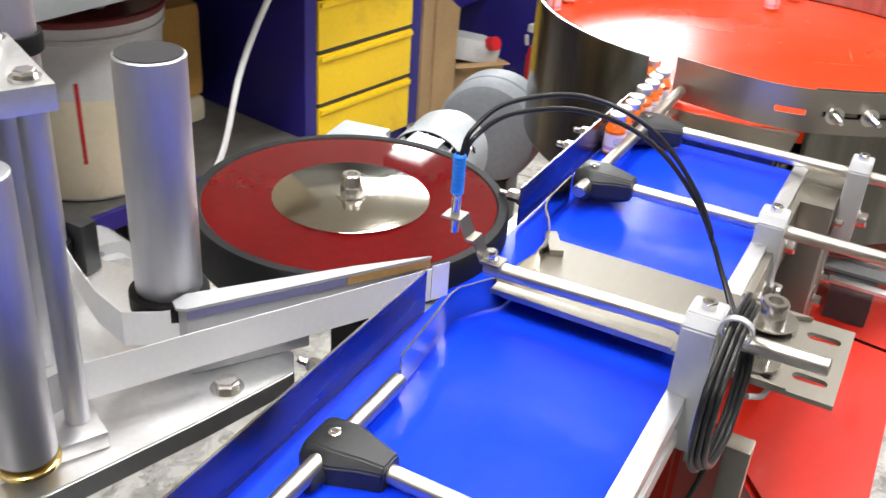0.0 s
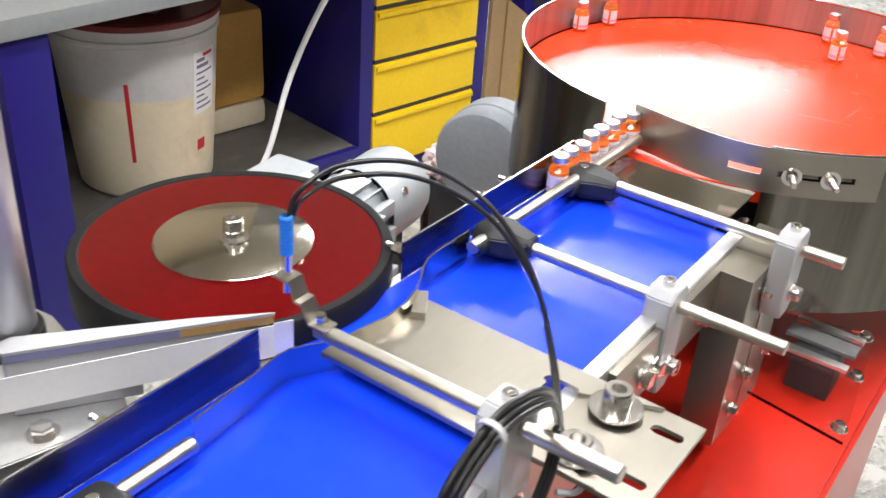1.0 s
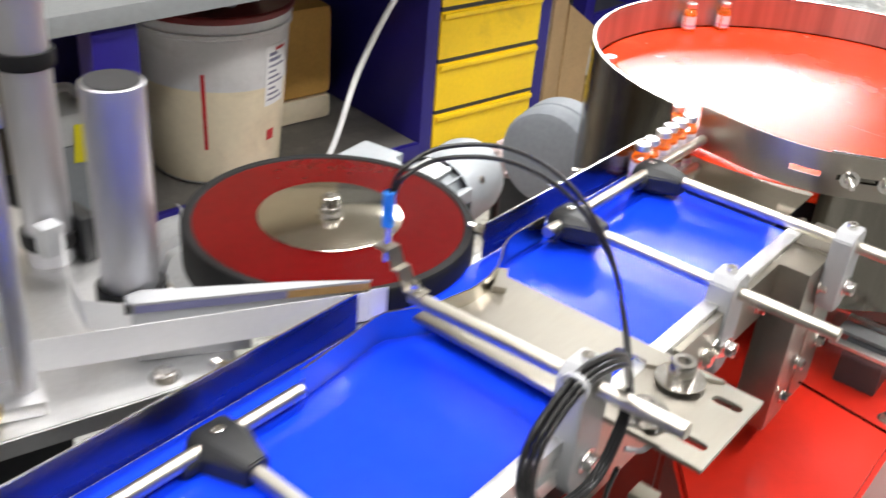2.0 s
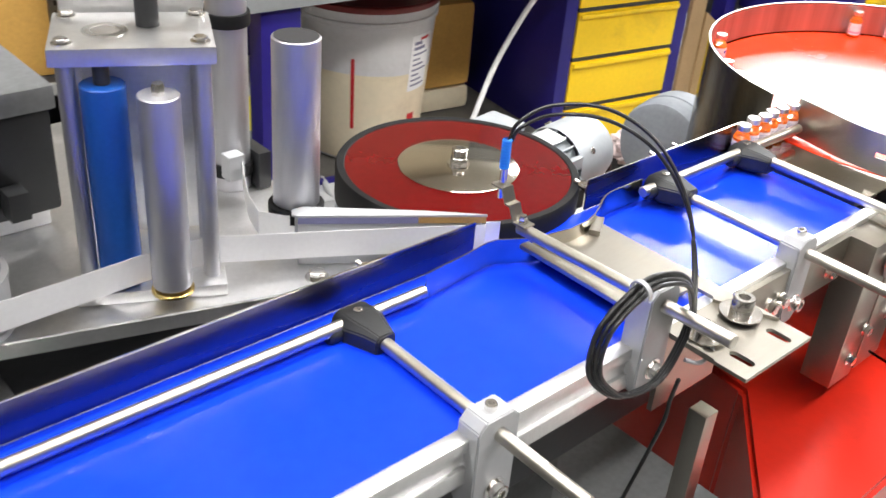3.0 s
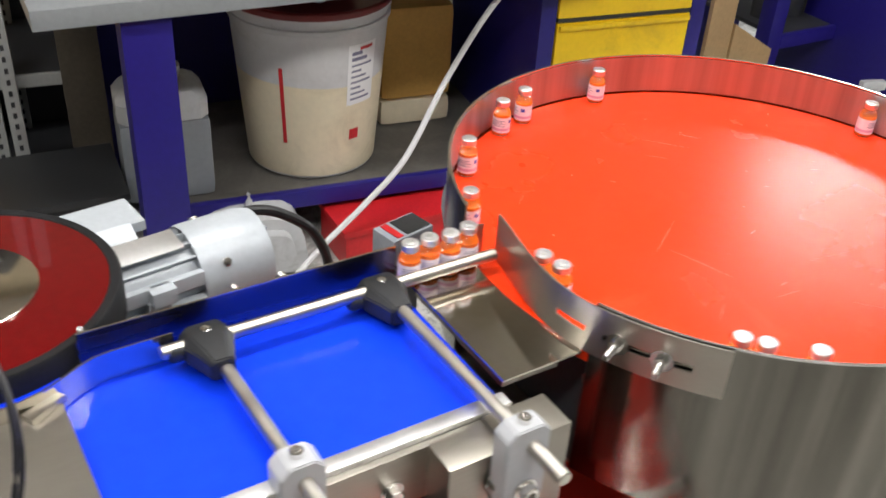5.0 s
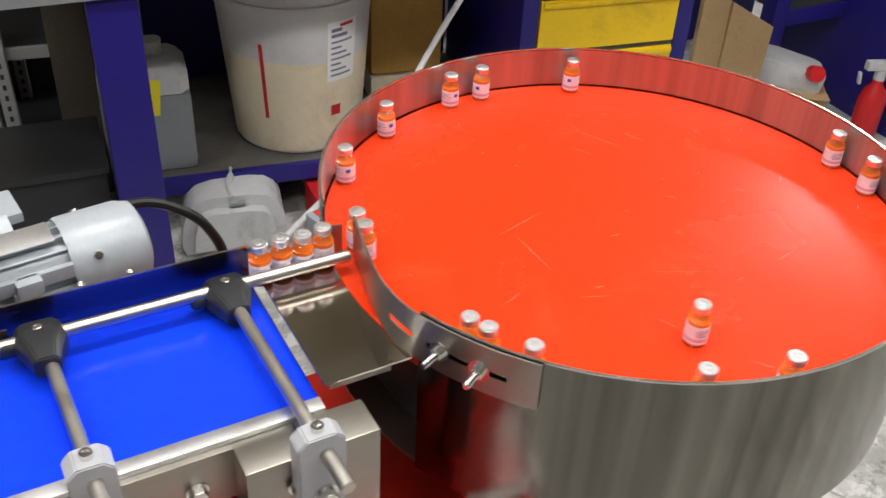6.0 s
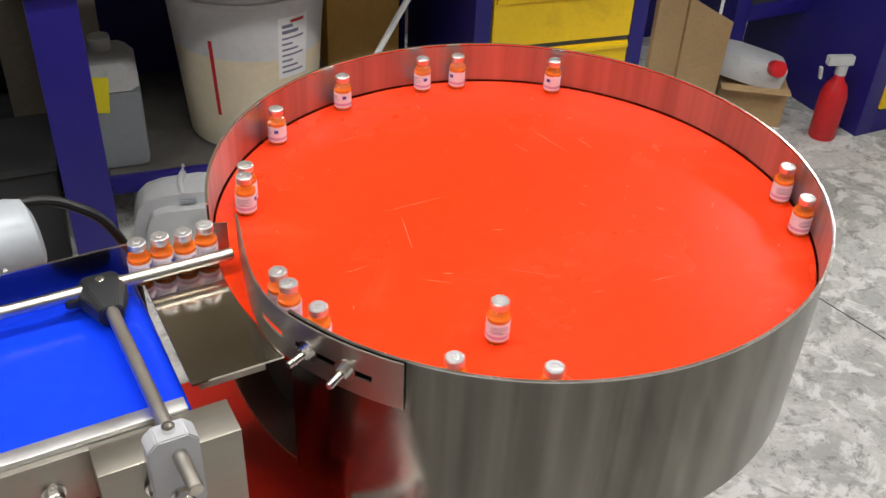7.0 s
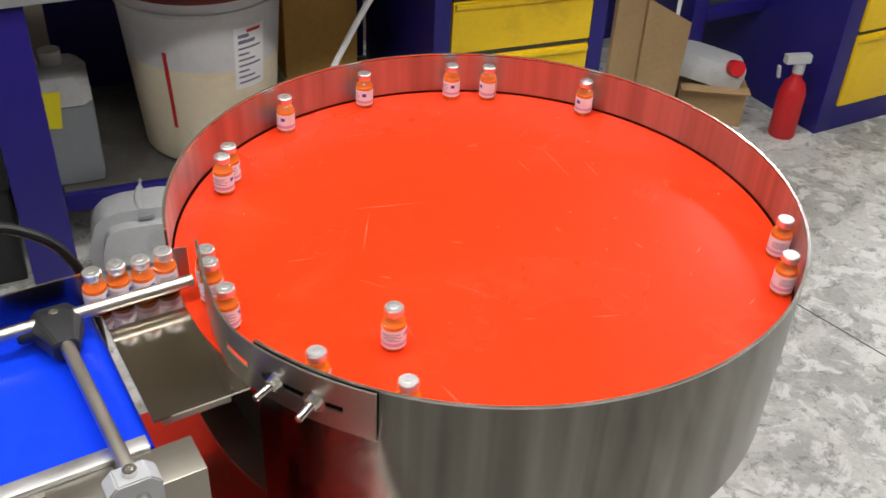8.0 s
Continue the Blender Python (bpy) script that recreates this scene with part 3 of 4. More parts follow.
part("cable_tie", sweep([(-0.400, -0.205, 0.925), (-0.388, -0.214, 0.922), (-0.376, -0.216, 0.930), (-0.372, -0.210, 0.936)], 0.0022), WHITE_POLY, sensor, "white nylon cable tie")

# ---------------------------------------------------------------- turntable
table = thing("turntable", "round stainless steel turntable with a raised wall", "turntable", pose(TC.x, TC.y, 0))
RIM_Z, LOW_Z, DISC_Z = 0.9790, 0.785, 0.9270
part("wall", lathe([(TR, LOW_Z), (TR, RIM_Z), (TR - 0.0022, RIM_Z), (TR - 0.0022, LOW_Z)], 150, closed=True, a0=-159, a1=167), WALL_STEEL, table, "steel wall, darkened and streaked in colour to imitate reflections")
# bright ring added on the rim in place of its highlight
part("rim_highlight", lathe([(TR + 0.0002, RIM_Z + 0.0001), (TR + 0.0002, RIM_Z + 0.0013), (TR - 0.0026, RIM_Z + 0.0013), (TR - 0.0026, RIM_Z + 0.0001)], 150, closed=True, a0=-159, a1=167), BOLT, table, "added bright ring imitating the highlight on the rim")
# added sheet: same steel as the wall, only coloured paler inside
part("pale_inner_sheet", lathe([(TR - 0.0023, DISC_Z + 0.002), (TR - 0.0023, RIM_Z - 0.0012), (TR - 0.0027, RIM_Z - 0.0012), (TR - 0.0027, DISC_Z + 0.002)], 150, closed=True, a0=-158, a1=166), WALL_STEEL_INNER, table, "added inner sheet in a paler copy of the wall steel")
# drum added in dark paint to stand in for the shaded void below the disc
part("dark_void_drum", lathe([(0.285, LOW_Z + 0.007), (0.285, 0.905), (0.283, 0.905), (0.283, LOW_Z + 0.007)], 90, closed=True), DARK, table)
hex_bolt(pose(-0.277, -0.100, 0.872, 90, 0, -70), 0.006, 0.006, table, "bolt", 0.009)
part("base_pan", lathe([(0.0, LOW_Z + 0.002), (TR - 0.003, LOW_Z + 0.002), (TR - 0.003, LOW_Z + 0.006), (0, LOW_Z + 0.006)], 64), STEEL, table)
# sliding gate: a bent plate outside the wall with a long slot and two studs
GR = TR + 0.0030


def gate_line(a0, a1):
    """The gate follows the wall outside and bends in to a free tip beside the opening."""
    n = max(3, int((a1 - a0) / 1.5))
    pts = []
    for k in range(n + 1):
        a = a0 + (a1 - a0) * k / n
        s = min(1.0, max(0.0, (a - 171.5) / 30))
        r = 0.2985 + (GR - 0.2985) * s * s * (3 - 2 * s)
        pts.append((r * math.cos(radians(a)), r * math.sin(radians(a))))
    return pts


bm = bmesh.new()
for a0, a1, z0, z1 in ((171.5, 222, 0.9555, RIM_Z + 0.0006), (171.5, 222, 0.9290, 0.9485), (171.5, 194, 0.9485, 0.9555), (200, 203, 0.9485, 0.9555), (217, 222, 0.9485, 0.9555)):
    ribbon(gate_line(a0, a1), z0, z1, 0.0018, bm)
bmesh.ops.remove_doubles(bm, verts=bm.verts[:], dist=0.0004)
part("gate", bm, STEEL, table, "sliding steel gate with a slot")
for a in (-154.5, -147.5):
    m = pose(GR * math.cos(radians(a)), GR * math.sin(radians(a)), 0.9515, 0, 90, 0)
    m = Matrix.Translation(m.translation) @ Matrix.Rotation(radians(a), 4, "Z") @ Matrix.Rotation(radians(90), 4, "Y")
    hex_bolt(m, 0.0060, 0.006, table, "stud", 0.0105, 0.016)
part("stop_plate", ribbon([(-0.3135, 0.066), (-0.300, 0.062)], 0.9275, 0.960, 0.0014), STEEL, table)
bm = lathe([(0.13, 0.0), (0.13, 0.10), (0.06, 0.12), (0.06, LOW_Z)], 40)
part("pedestal", bm, GREY_BASE, table)
# disc that turns
disc = tagged(part("turntable_disc", lathe([(0, 0.912), (0.3203, 0.912), (0.3208, 0.9250), (0.3196, DISC_Z), (0, DISC_Z)], 128), DISC), "glossy orange-red plastic disc with fine scratches", "disc")
disc.matrix_world = pose(TC.x, TC.y, 0)
rnd = random.Random(4)
for k in range(46):
    r, a = 0.29 * math.sqrt(rnd.random()), rnd.uniform(0, 6.28)
    ln, th, w = rnd.choice((0.004, 0.006, 0.012, 0.03, 0.07)), rnd.uniform(0, 3.14), rnd.uniform(0.0002, 0.0005)
    if r + ln > 0.30:
        continue
    m = pose(r * math.cos(a), r * math.sin(a), DISC_Z + 0.00005, 0, 0, math.degrees(th))
    pts = [(-ln / 2, 0.0), (0, -w), (ln / 2, 0.0), (0, w)]
    part("scratch", prism(pts, 0.0, 0.00012, m), SCRATCH, disc)


# ---------------------------------------------------------------- vials
def make_vial(m, index):
    v = thing("vial", "glass vial of orange liquid with a label and crimped silver cap", "vial", m, "labelled vials")
    R = 0.0108
    part("glass", lathe([(0, 0), (R - 0.001, 0), (R, 0.0012), (R, 0.0285), (R - 0.0022, 0.0328), (0.0062, 0.0350), (0.0062, 0.0385), (0.0078, 0.0395), (0.0078, 0.0420), (0, 0.0420)], 28), GLASS, v).visible_shadow = False
    part("liquid", lathe([(0, 0.0012), (R - 0.0013, 0.0012), (R - 0.0010, 0.0022), (R - 0.0010, 0.0272), (R - 0.0013, 0.0275), (0, 0.0275)], 24), LIQUID, v, "orange liquid")
    lab = part("label", lathe([(R + 0.0001, 0.0045), (R + 0.0003, 0.0045), (R + 0.0003, 0.0245), (R + 0.0001, 0.0245)], 30, closed=True, a0=-172, a1=172), PAPER, v, "pale pink paper label")
    bm = lathe([(R + 0.0003, 0.0072), (R + 0.00045, 0.0072), (R + 0.00045, 0.0108), (R + 0.0003, 0.0108)], 30, closed=True, a0=-171, a1=171)
    part("band", bm, LILAC, lab)
    bm = bmesh.new()
    for z, a0, a1 in ((0.0205, -60, 20), (0.0186, -70, 5), (0.0168, -66, 30), (0.0150, -70, -8), (0.0136, -60, 22)):
        lathe([(R + 0.0003, z - 0.0003), (R + 0.00042, z - 0.0003), (R + 0.00042, z + 0.0003), (R + 0.0003, z + 0.0003)], 8, closed=True, a0=a0, a1=a1, bm=bm)
    part("print", bm, INK, lab)
    bm = lathe([(R + 0.0003, 0.0165), (R + 0.00042, 0.0165), (R + 0.00042, 0.0208), (R + 0.0003, 0.0208)], 6, closed=True, a0=48, a1=74)
    part("print", bm, INK_BLUE, lab)
    prof = [(0.0066, 0.0372), (0.0084, 0.0376), (0.0086, 0.0385), (0.0086, 0.0440), (0.0078, 0.0450), (0.0040, 0.0450), (0.0040, 0.0444), (0, 0.0444)]
    part("cap", lathe(prof, 30), CAP, v, "crimped silver cap")
    part("cap_centre", lathe([(0, 0.0445), (0.0034, 0.0445), (0.0036, 0.0447), (0.0030, 0.0452), (0, 0.0452)], 20), ALU, v)
    return v


VIALS = []
first = None
rnd = random.Random(9)


def add_vial(rows):
    """rows: (seconds, x, y, z, turn)"""
    global first
    m = pose(*rows[0][1:4], 0, 0, rows[0][4])
    if first is None:
        first = v = make_vial(m, 0)
    else:
        v = copy_thing(first, m)
    VIALS.append((v, [(t, pose(x, y, z, 0, 0, a)) for t, x, y, z, a in rows]))


# the queue creeps along the belt until its last vial stands on the plate
QUEUE = [(0.0, -0.052), (0.5, -0.036), (1.0, -0.020), (1.5, -0.002), (2.0, 0.008), (2.75, 0.016), (3.3, 0.022), (4.0, 0.037), (4.5, 0.0405), (8.0, 0.0405)]
RATE = -16.8


def lane(k, t):
    x = np.interp(t, [q[0] for q in QUEUE], [q[1] for q in QUEUE]) + 0.0218 * k
    return x, 0.0190 + 0.0015 * math.sin(k * 2.3), (BELT_Z + 0.0003 if x < 0.032 else PLATE_Z + 0.0002)


def on_disc(t, end, r, rate=RATE):
    a = end + rate * (t - 8.0)
    return TC.x + r * math.cos(radians(a)), TC.y + r * math.sin(radians(a)), DISC_Z + 0.0002, a


for k in range(9):
    face = rnd.uniform(-130, -60)
    end = {4: 109, 5: 87, 6: 65, 7: 56, 8: 32}.get(k)
    start = 99.0 if end is None else 8.0 + (end - 172) / -RATE
    rows, t = [], 0.0
    while t <= 8.0 + 1e-6:
        if t < start:
            x, y, z = lane(k, t)
            late = np.interp(t, [start - 0.6, start], [0, 1]) if end is not None else 0
            gx, gy, _, _ = on_disc(start, end or 0, 0.3060)
            rows.append((t, x * (1 - late) + gx * late, y * (1 - late) + gy * late, max(z, DISC_Z + 0.0002) if x > 0.1 else z, face))
        else:
            x, y, z, a = on_disc(t, end, 0.3060)
            rows.append((t, x, y, z, face + a - 172))
        t = round(t + 0.25, 2)
    add_vial(rows)
for end, r, rate in ((134, 0.290, RATE), (138.5, 0.288, RATE), (173, 0.292, RATE), (177, 0.294, RATE), (-174.5, 0.296, RATE), (-151, 0.297, -19.2), (-135, 0.297, -19.2), (-145, 0.214, -19.2), (-37, 0.3085, RATE), (-49, 0.3085, RATE)):
    face = rnd.uniform(-120, -70)
    add_vial([(t, *on_disc(t, end, r, rate)[:3], face + rate * (t - 8.0)) for t in np.arange(0, 8.01, 0.5)])

# ---------------------------------------------------------------- label wheel
WC, WR, WZ = Vector((-0.335, 0.163)), 0.1395, 0.9445
wheel = thing("press_wheel", "dark red press wheel with a thick black rubber tyre", "wheel", pose(WC.x, WC.y, 0))
part("tyre", lathe([(WR - 0.020, 0.902), (WR - 0.002, 0.902), (WR, 0.905), (WR, WZ - 0.003), (WR - 0.002, WZ), (WR - 0.0095, WZ), (WR - 0.0105, WZ - 0.0015), (WR - 0.020, WZ - 0.0060)], 96, closed=True), RUBBER, wheel, "black rubber tyre")
part("face", lathe([(0, WZ - 0.006), (WR - 0.0140, WZ - 0.0040), (WR - 0.0107, WZ - 0.0012), (0, WZ - 0.0012)], 96), WHEEL_RED, wheel, "glossy dark red acrylic face")
part("washer_plate", lathe([(0, WZ - 0.0015), (0.0690, WZ - 0.0015), (0.0690, WZ + 0.0008), (0.0680, WZ + 0.0014), (0, WZ + 0.0014)], 72), MIRROR, wheel, "polished round steel plate")
hex_bolt(pose(0, 0, WZ + 0.0014), 0.0098, 0.0085, wheel, "nut", 0.013)
bm = lathe([(0.0085, WZ + 0.011), (0.0085, WZ + 0.021), (0.0075, WZ + 0.022), (0.005, WZ + 0.022), (0.005, WZ + 0.018), (0, WZ + 0.018)], 24)
part("bolt_end", bm, BOLT, wheel)
part("hub", rod((0, 0, 0.86), (0, 0, 0.9020), 0.03), DARK, wheel)

# gear motor behind the guard
motor = thing("gear_motor", "silver painted electric motor with cooling fins", "motor", pose(-0.277, 0.185, 0.875, 0, 0, 7))
MX = Matrix.Rotation(radians(90), 4, "Y")
part("body", rod((0.02, 0, 0), (0.165, 0, 0), 0.037, seg=40), SILVER_PAINT, motor)
for k in range(18):
    a = radians(20 * k)
    bm = box(0.03, 0.160, -0.0010, 0.0010, 0.035, 0.0455, m=Matrix.Rotation(a, 4, "X"))
    part("fin", bm, SILVER_PAINT, motor)
part("fan_cover", lathe([(0.0475, 0.158), (0.0485, 0.162), (0.0485, 0.225), (0.0440, 0.240), (0.030, 0.246), (0, 0.247)], 44, MX), SILVER_PAINT, motor, "smooth silver fan cover")
part("terminal_box", box(0.035, 0.120, -0.030, 0.030, 0.036, 0.058, 0.004, Matrix.Rotation(radians(-62), 4, "X")), SILVER_PAINT, motor)
part("rating_plate", box(0.050, 0.150, -0.016, 0.016, 0.0458, 0.0474, 0.0005, Matrix.Rotation(radians(8), 4, "X")), ALU, motor, "speckled metal rating plate")
part("lug", box(0.098, 0.124, -0.058, -0.040, 0.008, 0.026, 0.003), SILVER_PAINT, motor)
part("rib_panel", box(0.028, 0.158, -0.0505, -0.0440, -0.022, -0.004, 0.002), SILVER_PAINT, motor)
part("rib_panel", box(0.028, 0.158, -0.0475, -0.0400, 0.010, 0.026, 0.002), SILVER_PAINT, motor)
part("bracket_shelf", box(0.060, 0.135, 0.034, 0.088, 0.040, 0.052, 0.003), SILVER_PAINT, motor)
part("foot", box(0.05, 0.15, -0.060, 0.055, -0.055, -0.046, 0.002), SILVER_PAINT, motor)
for y in (-0.045, 0.040):
    hex_bolt(pose(0.13, y, -0.046), 0.008, 0.008, motor, "bolt", 0.011)
for a in (-40, 60):
    hex_bolt(Matrix.Rotation(radians(a), 4, "X") @ pose(0.185, 0, 0.0482), 0.0050, 0.003, motor, "screw")
part("terminal_block", box(0.095, 0.118, -0.053, -0.040, -0.006, 0.012, 0.002), SILVER_PAINT, motor)
part("cable", sweep([(0.215, 0.030, 0.022), (0.252, 0.034, 0.024), (0.290, 0.030, 0.010), (0.330, 0.020, -0.030), (0.350, 0.02, -0.12), (0.35, 0.02, -0.40)], 0.0062), CABLE, motor, "thick black cable")
part("stand", box(0.03, 0.16, -0.05, 0.05, -0.45, -0.056), DARK, motor)

terminal = thing("control_box", "small grey control box with a dark face and a red sticker", "box", pose(0.318, 0.505, 0, 0, 0, 12))
part("housing", box(-0.042, 0.042, -0.026, 0.026, 0.590, 0.638, 0.003), PUMP_GREY, terminal)
part("face", box(-0.010, 0.039, -0.022, 0.022, 0.6382, 0.6395), BLACK, terminal, "dark face")
part("sticker", box(-0.030, -0.017, -0.022, 0.022, 0.6382, 0.6392), RED_PLASTIC, terminal, "red sticker")
part("stand", box(-0.02, 0.02, -0.02, 0.02, 0.0, 0.5898, 0.002), DARK, terminal)

# ---------------------------------------------------------------- labelling head
base = thing("labeller_base", "milled aluminium base plate of the labelling head", "plate")
part("plate", prism([(-1.30, 0.325), (-0.880, 0.195), (-0.592, 0.108), (-0.520, 0.090), (-0.500, 0.105), (-0.470, 0.24), (-0.52, 0.60), (-1.30, 0.60)], 0.882, 0.8995, bevel=0.0012), ALU, base)
part("beam", box(-1.30, -0.55, 0.30, 0.55, 0.70, 0.8815, 0.003), DARK, base)
part("column", box(-0.95, -0.75, 0.34, 0.50, 0.0, 0.6995, 0.004), GREY_BASE, base)
hex_bolt(pose(-0.562, 0.117, 0.8997), 0.0085, 0.007, base, "bolt", 0.012)

peel = thing("peel_plate", "white peel plate with the label web stretched along it", "plate")
pm = pose(-0.405, 0.0435, 0, 0, 0, -33.1)
part("blade", prism([(0, 0.0016), (-0.060, 0.010), (-0.185, 0.020), (-0.196, 0.014), (-0.196, 0.004), (-0.190, 0.0006), (0, 0.0006)], 0.9540, 0.9562, pm), WHITE_POLY, peel)
part("core", prism([(-0.004, 0.0022), (-0.060, 0.0085), (-0.182, 0.018), (-0.193, 0.012), (-0.190, 0.0018), (-0.02, 0.0018)], 0.916, 0.9538, pm), WHITE_POLY, peel)
part("liner", box(-0.190, -0.0705, 0.0004, 0.0014, 0.9470, 0.9537, m=pm), BACKING, peel, "blue-grey liner behind the web")
part("liner", box(-0.070, -0.001, 0.0004, 0.0014, 0.9470, 0.9537, m=pm), TAN, peel, "tan strip of liner at the tip")
part("block", box(-0.190, -0.100, 0.001, 0.045, 0.8998, 0.9158, 0.002, pm), WHITE_POLY, peel)
part("label", box(0.002, 0.017, -0.0018, -0.0012, 0.921, 0.952, m=pose(-0.4115, 0.0415, 0, 0, 0, -30)), WEB, peel, "white label peeling off the tip")

web = thing("label_web", "white paper label web drawn taut between rollers", "web")
wp = [(-1.20, 0.186), (-0.870, 0.1765), (-0.750, 0.1790), (-0.712, 0.1805), (-0.680, 0.1795), (-0.645, 0.1750), (-0.600, 0.1500), (-0.566, 0.1320), (-0.4055, 0.0425)]
part("strip", ribbon(wp, 0.9170, 0.9462, 0.0006), WEB, web)
back = [(-0.425, 0.066), (-0.566, 0.168), (-0.582, 0.190), (-0.572, 0.225), (-0.550, 0.270), (-0.530, 0.306)]
part("return_strip", ribbon(back, 0.9200, 0.9480, 0.0006), WEB, web)

post = thing("guide_post", "smooth grey aluminium guide post with a black collar", "post", pose(-0.541, 0.184, 0))
part("tube", lathe([(0, 0.9505), (0.0225, 0.9505), (0.0235, 0.952), (0.0235, 1.1230), (0.0225, 1.1240), (0, 1.1240)], 44), ALU_MATT, post)
part("cap", lathe([(0, 1.1242), (0.0215, 1.1242), (0.0215, 1.1248), (0, 1.1248)], 40), DARK, post, "dark end cap")
part("collar", lathe([(0, 0.9355), (0.0275, 0.9355), (0.0285, 0.937), (0.0285, 0.949), (0.0270, 0.9503), (0, 0.9503)], 40), RUBBER, post, "black rubber collar")
part("foot", lathe([(0, 0.8997), (0.020, 0.8997), (0.020, 0.9353), (0, 0.9353)], 32), ALU, post)

tube = thing("banded_post", "tall aluminium post with two black bands", "post", pose(-0.526, 0.336, 0))
part("tube", rod((0, 0, 0.900), (0, 0, 1.36), 0.0215, seg=40), ALU_MATT, tube)
for z in (0.918, 1.090, 1.25):
    part("band", lathe([(0.0217, z), (0.0250, z), (0.0255, z + 0.002), (0.0255, z + 0.012), (0.0250, z + 0.014), (0.0217, z + 0.014)], 36, closed=True), RUBBER, tube, "black rubber band")
part("hose_clip", box(-0.026, -0.006, -0.040, -0.022, 0.925, 0.955, 0.003), WHITE_POLY, tube)
part("foot", box(0.018, 0.034, -0.030, 0.010, 0.900, 0.945, 0.002), BLACK, tube)

unit = thing("roller_unit", "drive unit with a blue and a grey roller between plates", "roller unit")
um = pose(-0.646, 0.155, 0, 0, 0, -26)
part("top_plate", box(-0.130, 0.004, -0.004, 0.092, 1.1260, 1.1415, 0.0015, um), ALU, unit, "milled aluminium top plate")
part("bottom_plate", box(-0.130, 0.004, -0.014, 0.092, 0.8997, 0.9120, 0.0015, um), ALU, unit)
for x, y in ((-0.118, 0.008), (-0.008, 0.008), (-0.008, 0.080), (-0.118, 0.080)):
    part("tie_post", rod(um @ Vector((x, y, 0.9122)), um @ Vector((x, y, 1.1258)), 0.0078), ALU_MATT, unit)
    hex_bolt(um @ pose(x, y, 1.1417), 0.0062, 0.004, unit, "screw", 0.0085)
part("roller", rod((-0.724, 0.2005, 0.9150), (-0.724, 0.2005, 1.1080), 0.0190, seg=36, chamfer=0.001), ROLLER_BLUE, unit, "blue rubber roller")
part("roller", rod((-0.694, 0.1605, 0.9190), (-0.694, 0.1605, 1.1060), 0.0180, seg=36, chamfer=0.001), ALU_MATT, unit, "knurled grey metal roller")
part("ring", lathe([(0.010, 0.9125), (0.0195, 0.9125), (0.0195, 0.9150), (0.0175, 0.9160), (0.010, 0.9160)], 32, pose(-0.694, 0.1605, 0), closed=True), BRASS, unit, "brass ring")
hex_bolt(pose(-0.694, 0.1605, 1.1060), 0.006, 0.010, unit, "nut")
part("axle", rod((-0.724, 0.2005, 1.1082), (-0.724, 0.2005, 1.1258), 0.007), DARK, unit)
part("knob", rod(um @ Vector((-0.050, 0.055, 1.1417)), um @ Vector((-0.050, 0.055, 1.185)), 0.010), BLACK, unit)
part("lever", box(-0.085, 0.0, 0.047, 0.063, 1.1852, 1.197, 0.003, um), BLACK, unit)
part("slot_ring", lathe([(0.012, 1.1416), (0.019, 1.1416), (0.019, 1.1430), (0.012, 1.1430)], 28, um @ pose(-0.085, 0.040, 0), closed=True), BOLT, unit)
part("side_bracket", box(-0.125, 0.0, 0.100, 0.106, 0.9125, 1.16, 0.001, um), ALU, unit)

drive = thing("drive_motor", "black square drive motor on the labelling head", "motor", pose(-0.826, 0.440, 0))
part("body", box(-0.10, 0.11, -0.09, 0.09, 0.9200, 1.03, 0.006), BLACK, drive)
part("cover", box(-0.11, 0.115, -0.095, 0.095, 1.0302, 1.055, 0.004), GREY_BASE, drive)
part("flange", box(-0.10, 0.10, -0.08, 0.08, 0.8997, 0.9198, 0.003), ALU, drive)
part("plug", box(0.05, 0.07, -0.115, -0.0905, 0.93, 0.96, 0.002), BLACK, drive)
spool = thing("deflector_roller", "white deflection roller under a black sleeve on a post", "roller", pose(-0.866, 0.2245, 0))
part("disc", lathe([(0, 0.8997), (0.044, 0.8997), (0.048, 0.903), (0.048, 0.909), (0.0465, 0.911), (0.0465, 0.950), (0.048, 0.952), (0.048, 0.956), (0, 0.956)], 48), WHITE_POLY, spool)
part("sleeve", lathe([(0, 0.9562), (0.041, 0.9562), (0.042, 0.958), (0.042, 1.098), (0.041, 1.100), (0, 1.100)], 48), RUBBER, spool, "black sleeve")
part("flange", lathe([(0, 1.1002), (0.047, 1.1002), (0.048, 1.102), (0.048, 1.107), (0, 1.107)], 48), WHITE_POLY, spool)
part("tube", rod((0, 0, 1.1072), (0, 0, 1.30), 0.0215, seg=36), ALU_MATT, spool, "aluminium post")
part("band", lathe([(0.0217, 1.128), (0.0255, 1.128), (0.0255, 1.144), (0.0217, 1.144)], 36, closed=True), RUBBER, spool)
knob = thing("levelling_knob", "silver levelling knob with a green ring", "knob", pose(-0.862, 0.118, 0))
part("stem", rod((0, 0, 0.852), (0, 0.01, 0.8815), 0.008), BOLT, knob)
part("head", lathe([(0, 0.815), (0.025, 0.815), (0.027, 0.822), (0.022, 0.840), (0.012, 0.852), (0, 0.852)], 36), ALU, knob)
part("ring", lathe([(0.0272, 0.8155), (0.0295, 0.8155), (0.0295, 0.8215), (0.0272, 0.8215)], 36, closed=True), GREEN, knob)
part("bracket", box(-0.04, 0.03, 0.0, 0.15, 0.79, 0.8148), GREY_BASE, knob)

# ---------------------------------------------------------------- under the machine
cab = thing("machine_cabinet", "glossy red machine cabinet below the turntable", "cabinet")
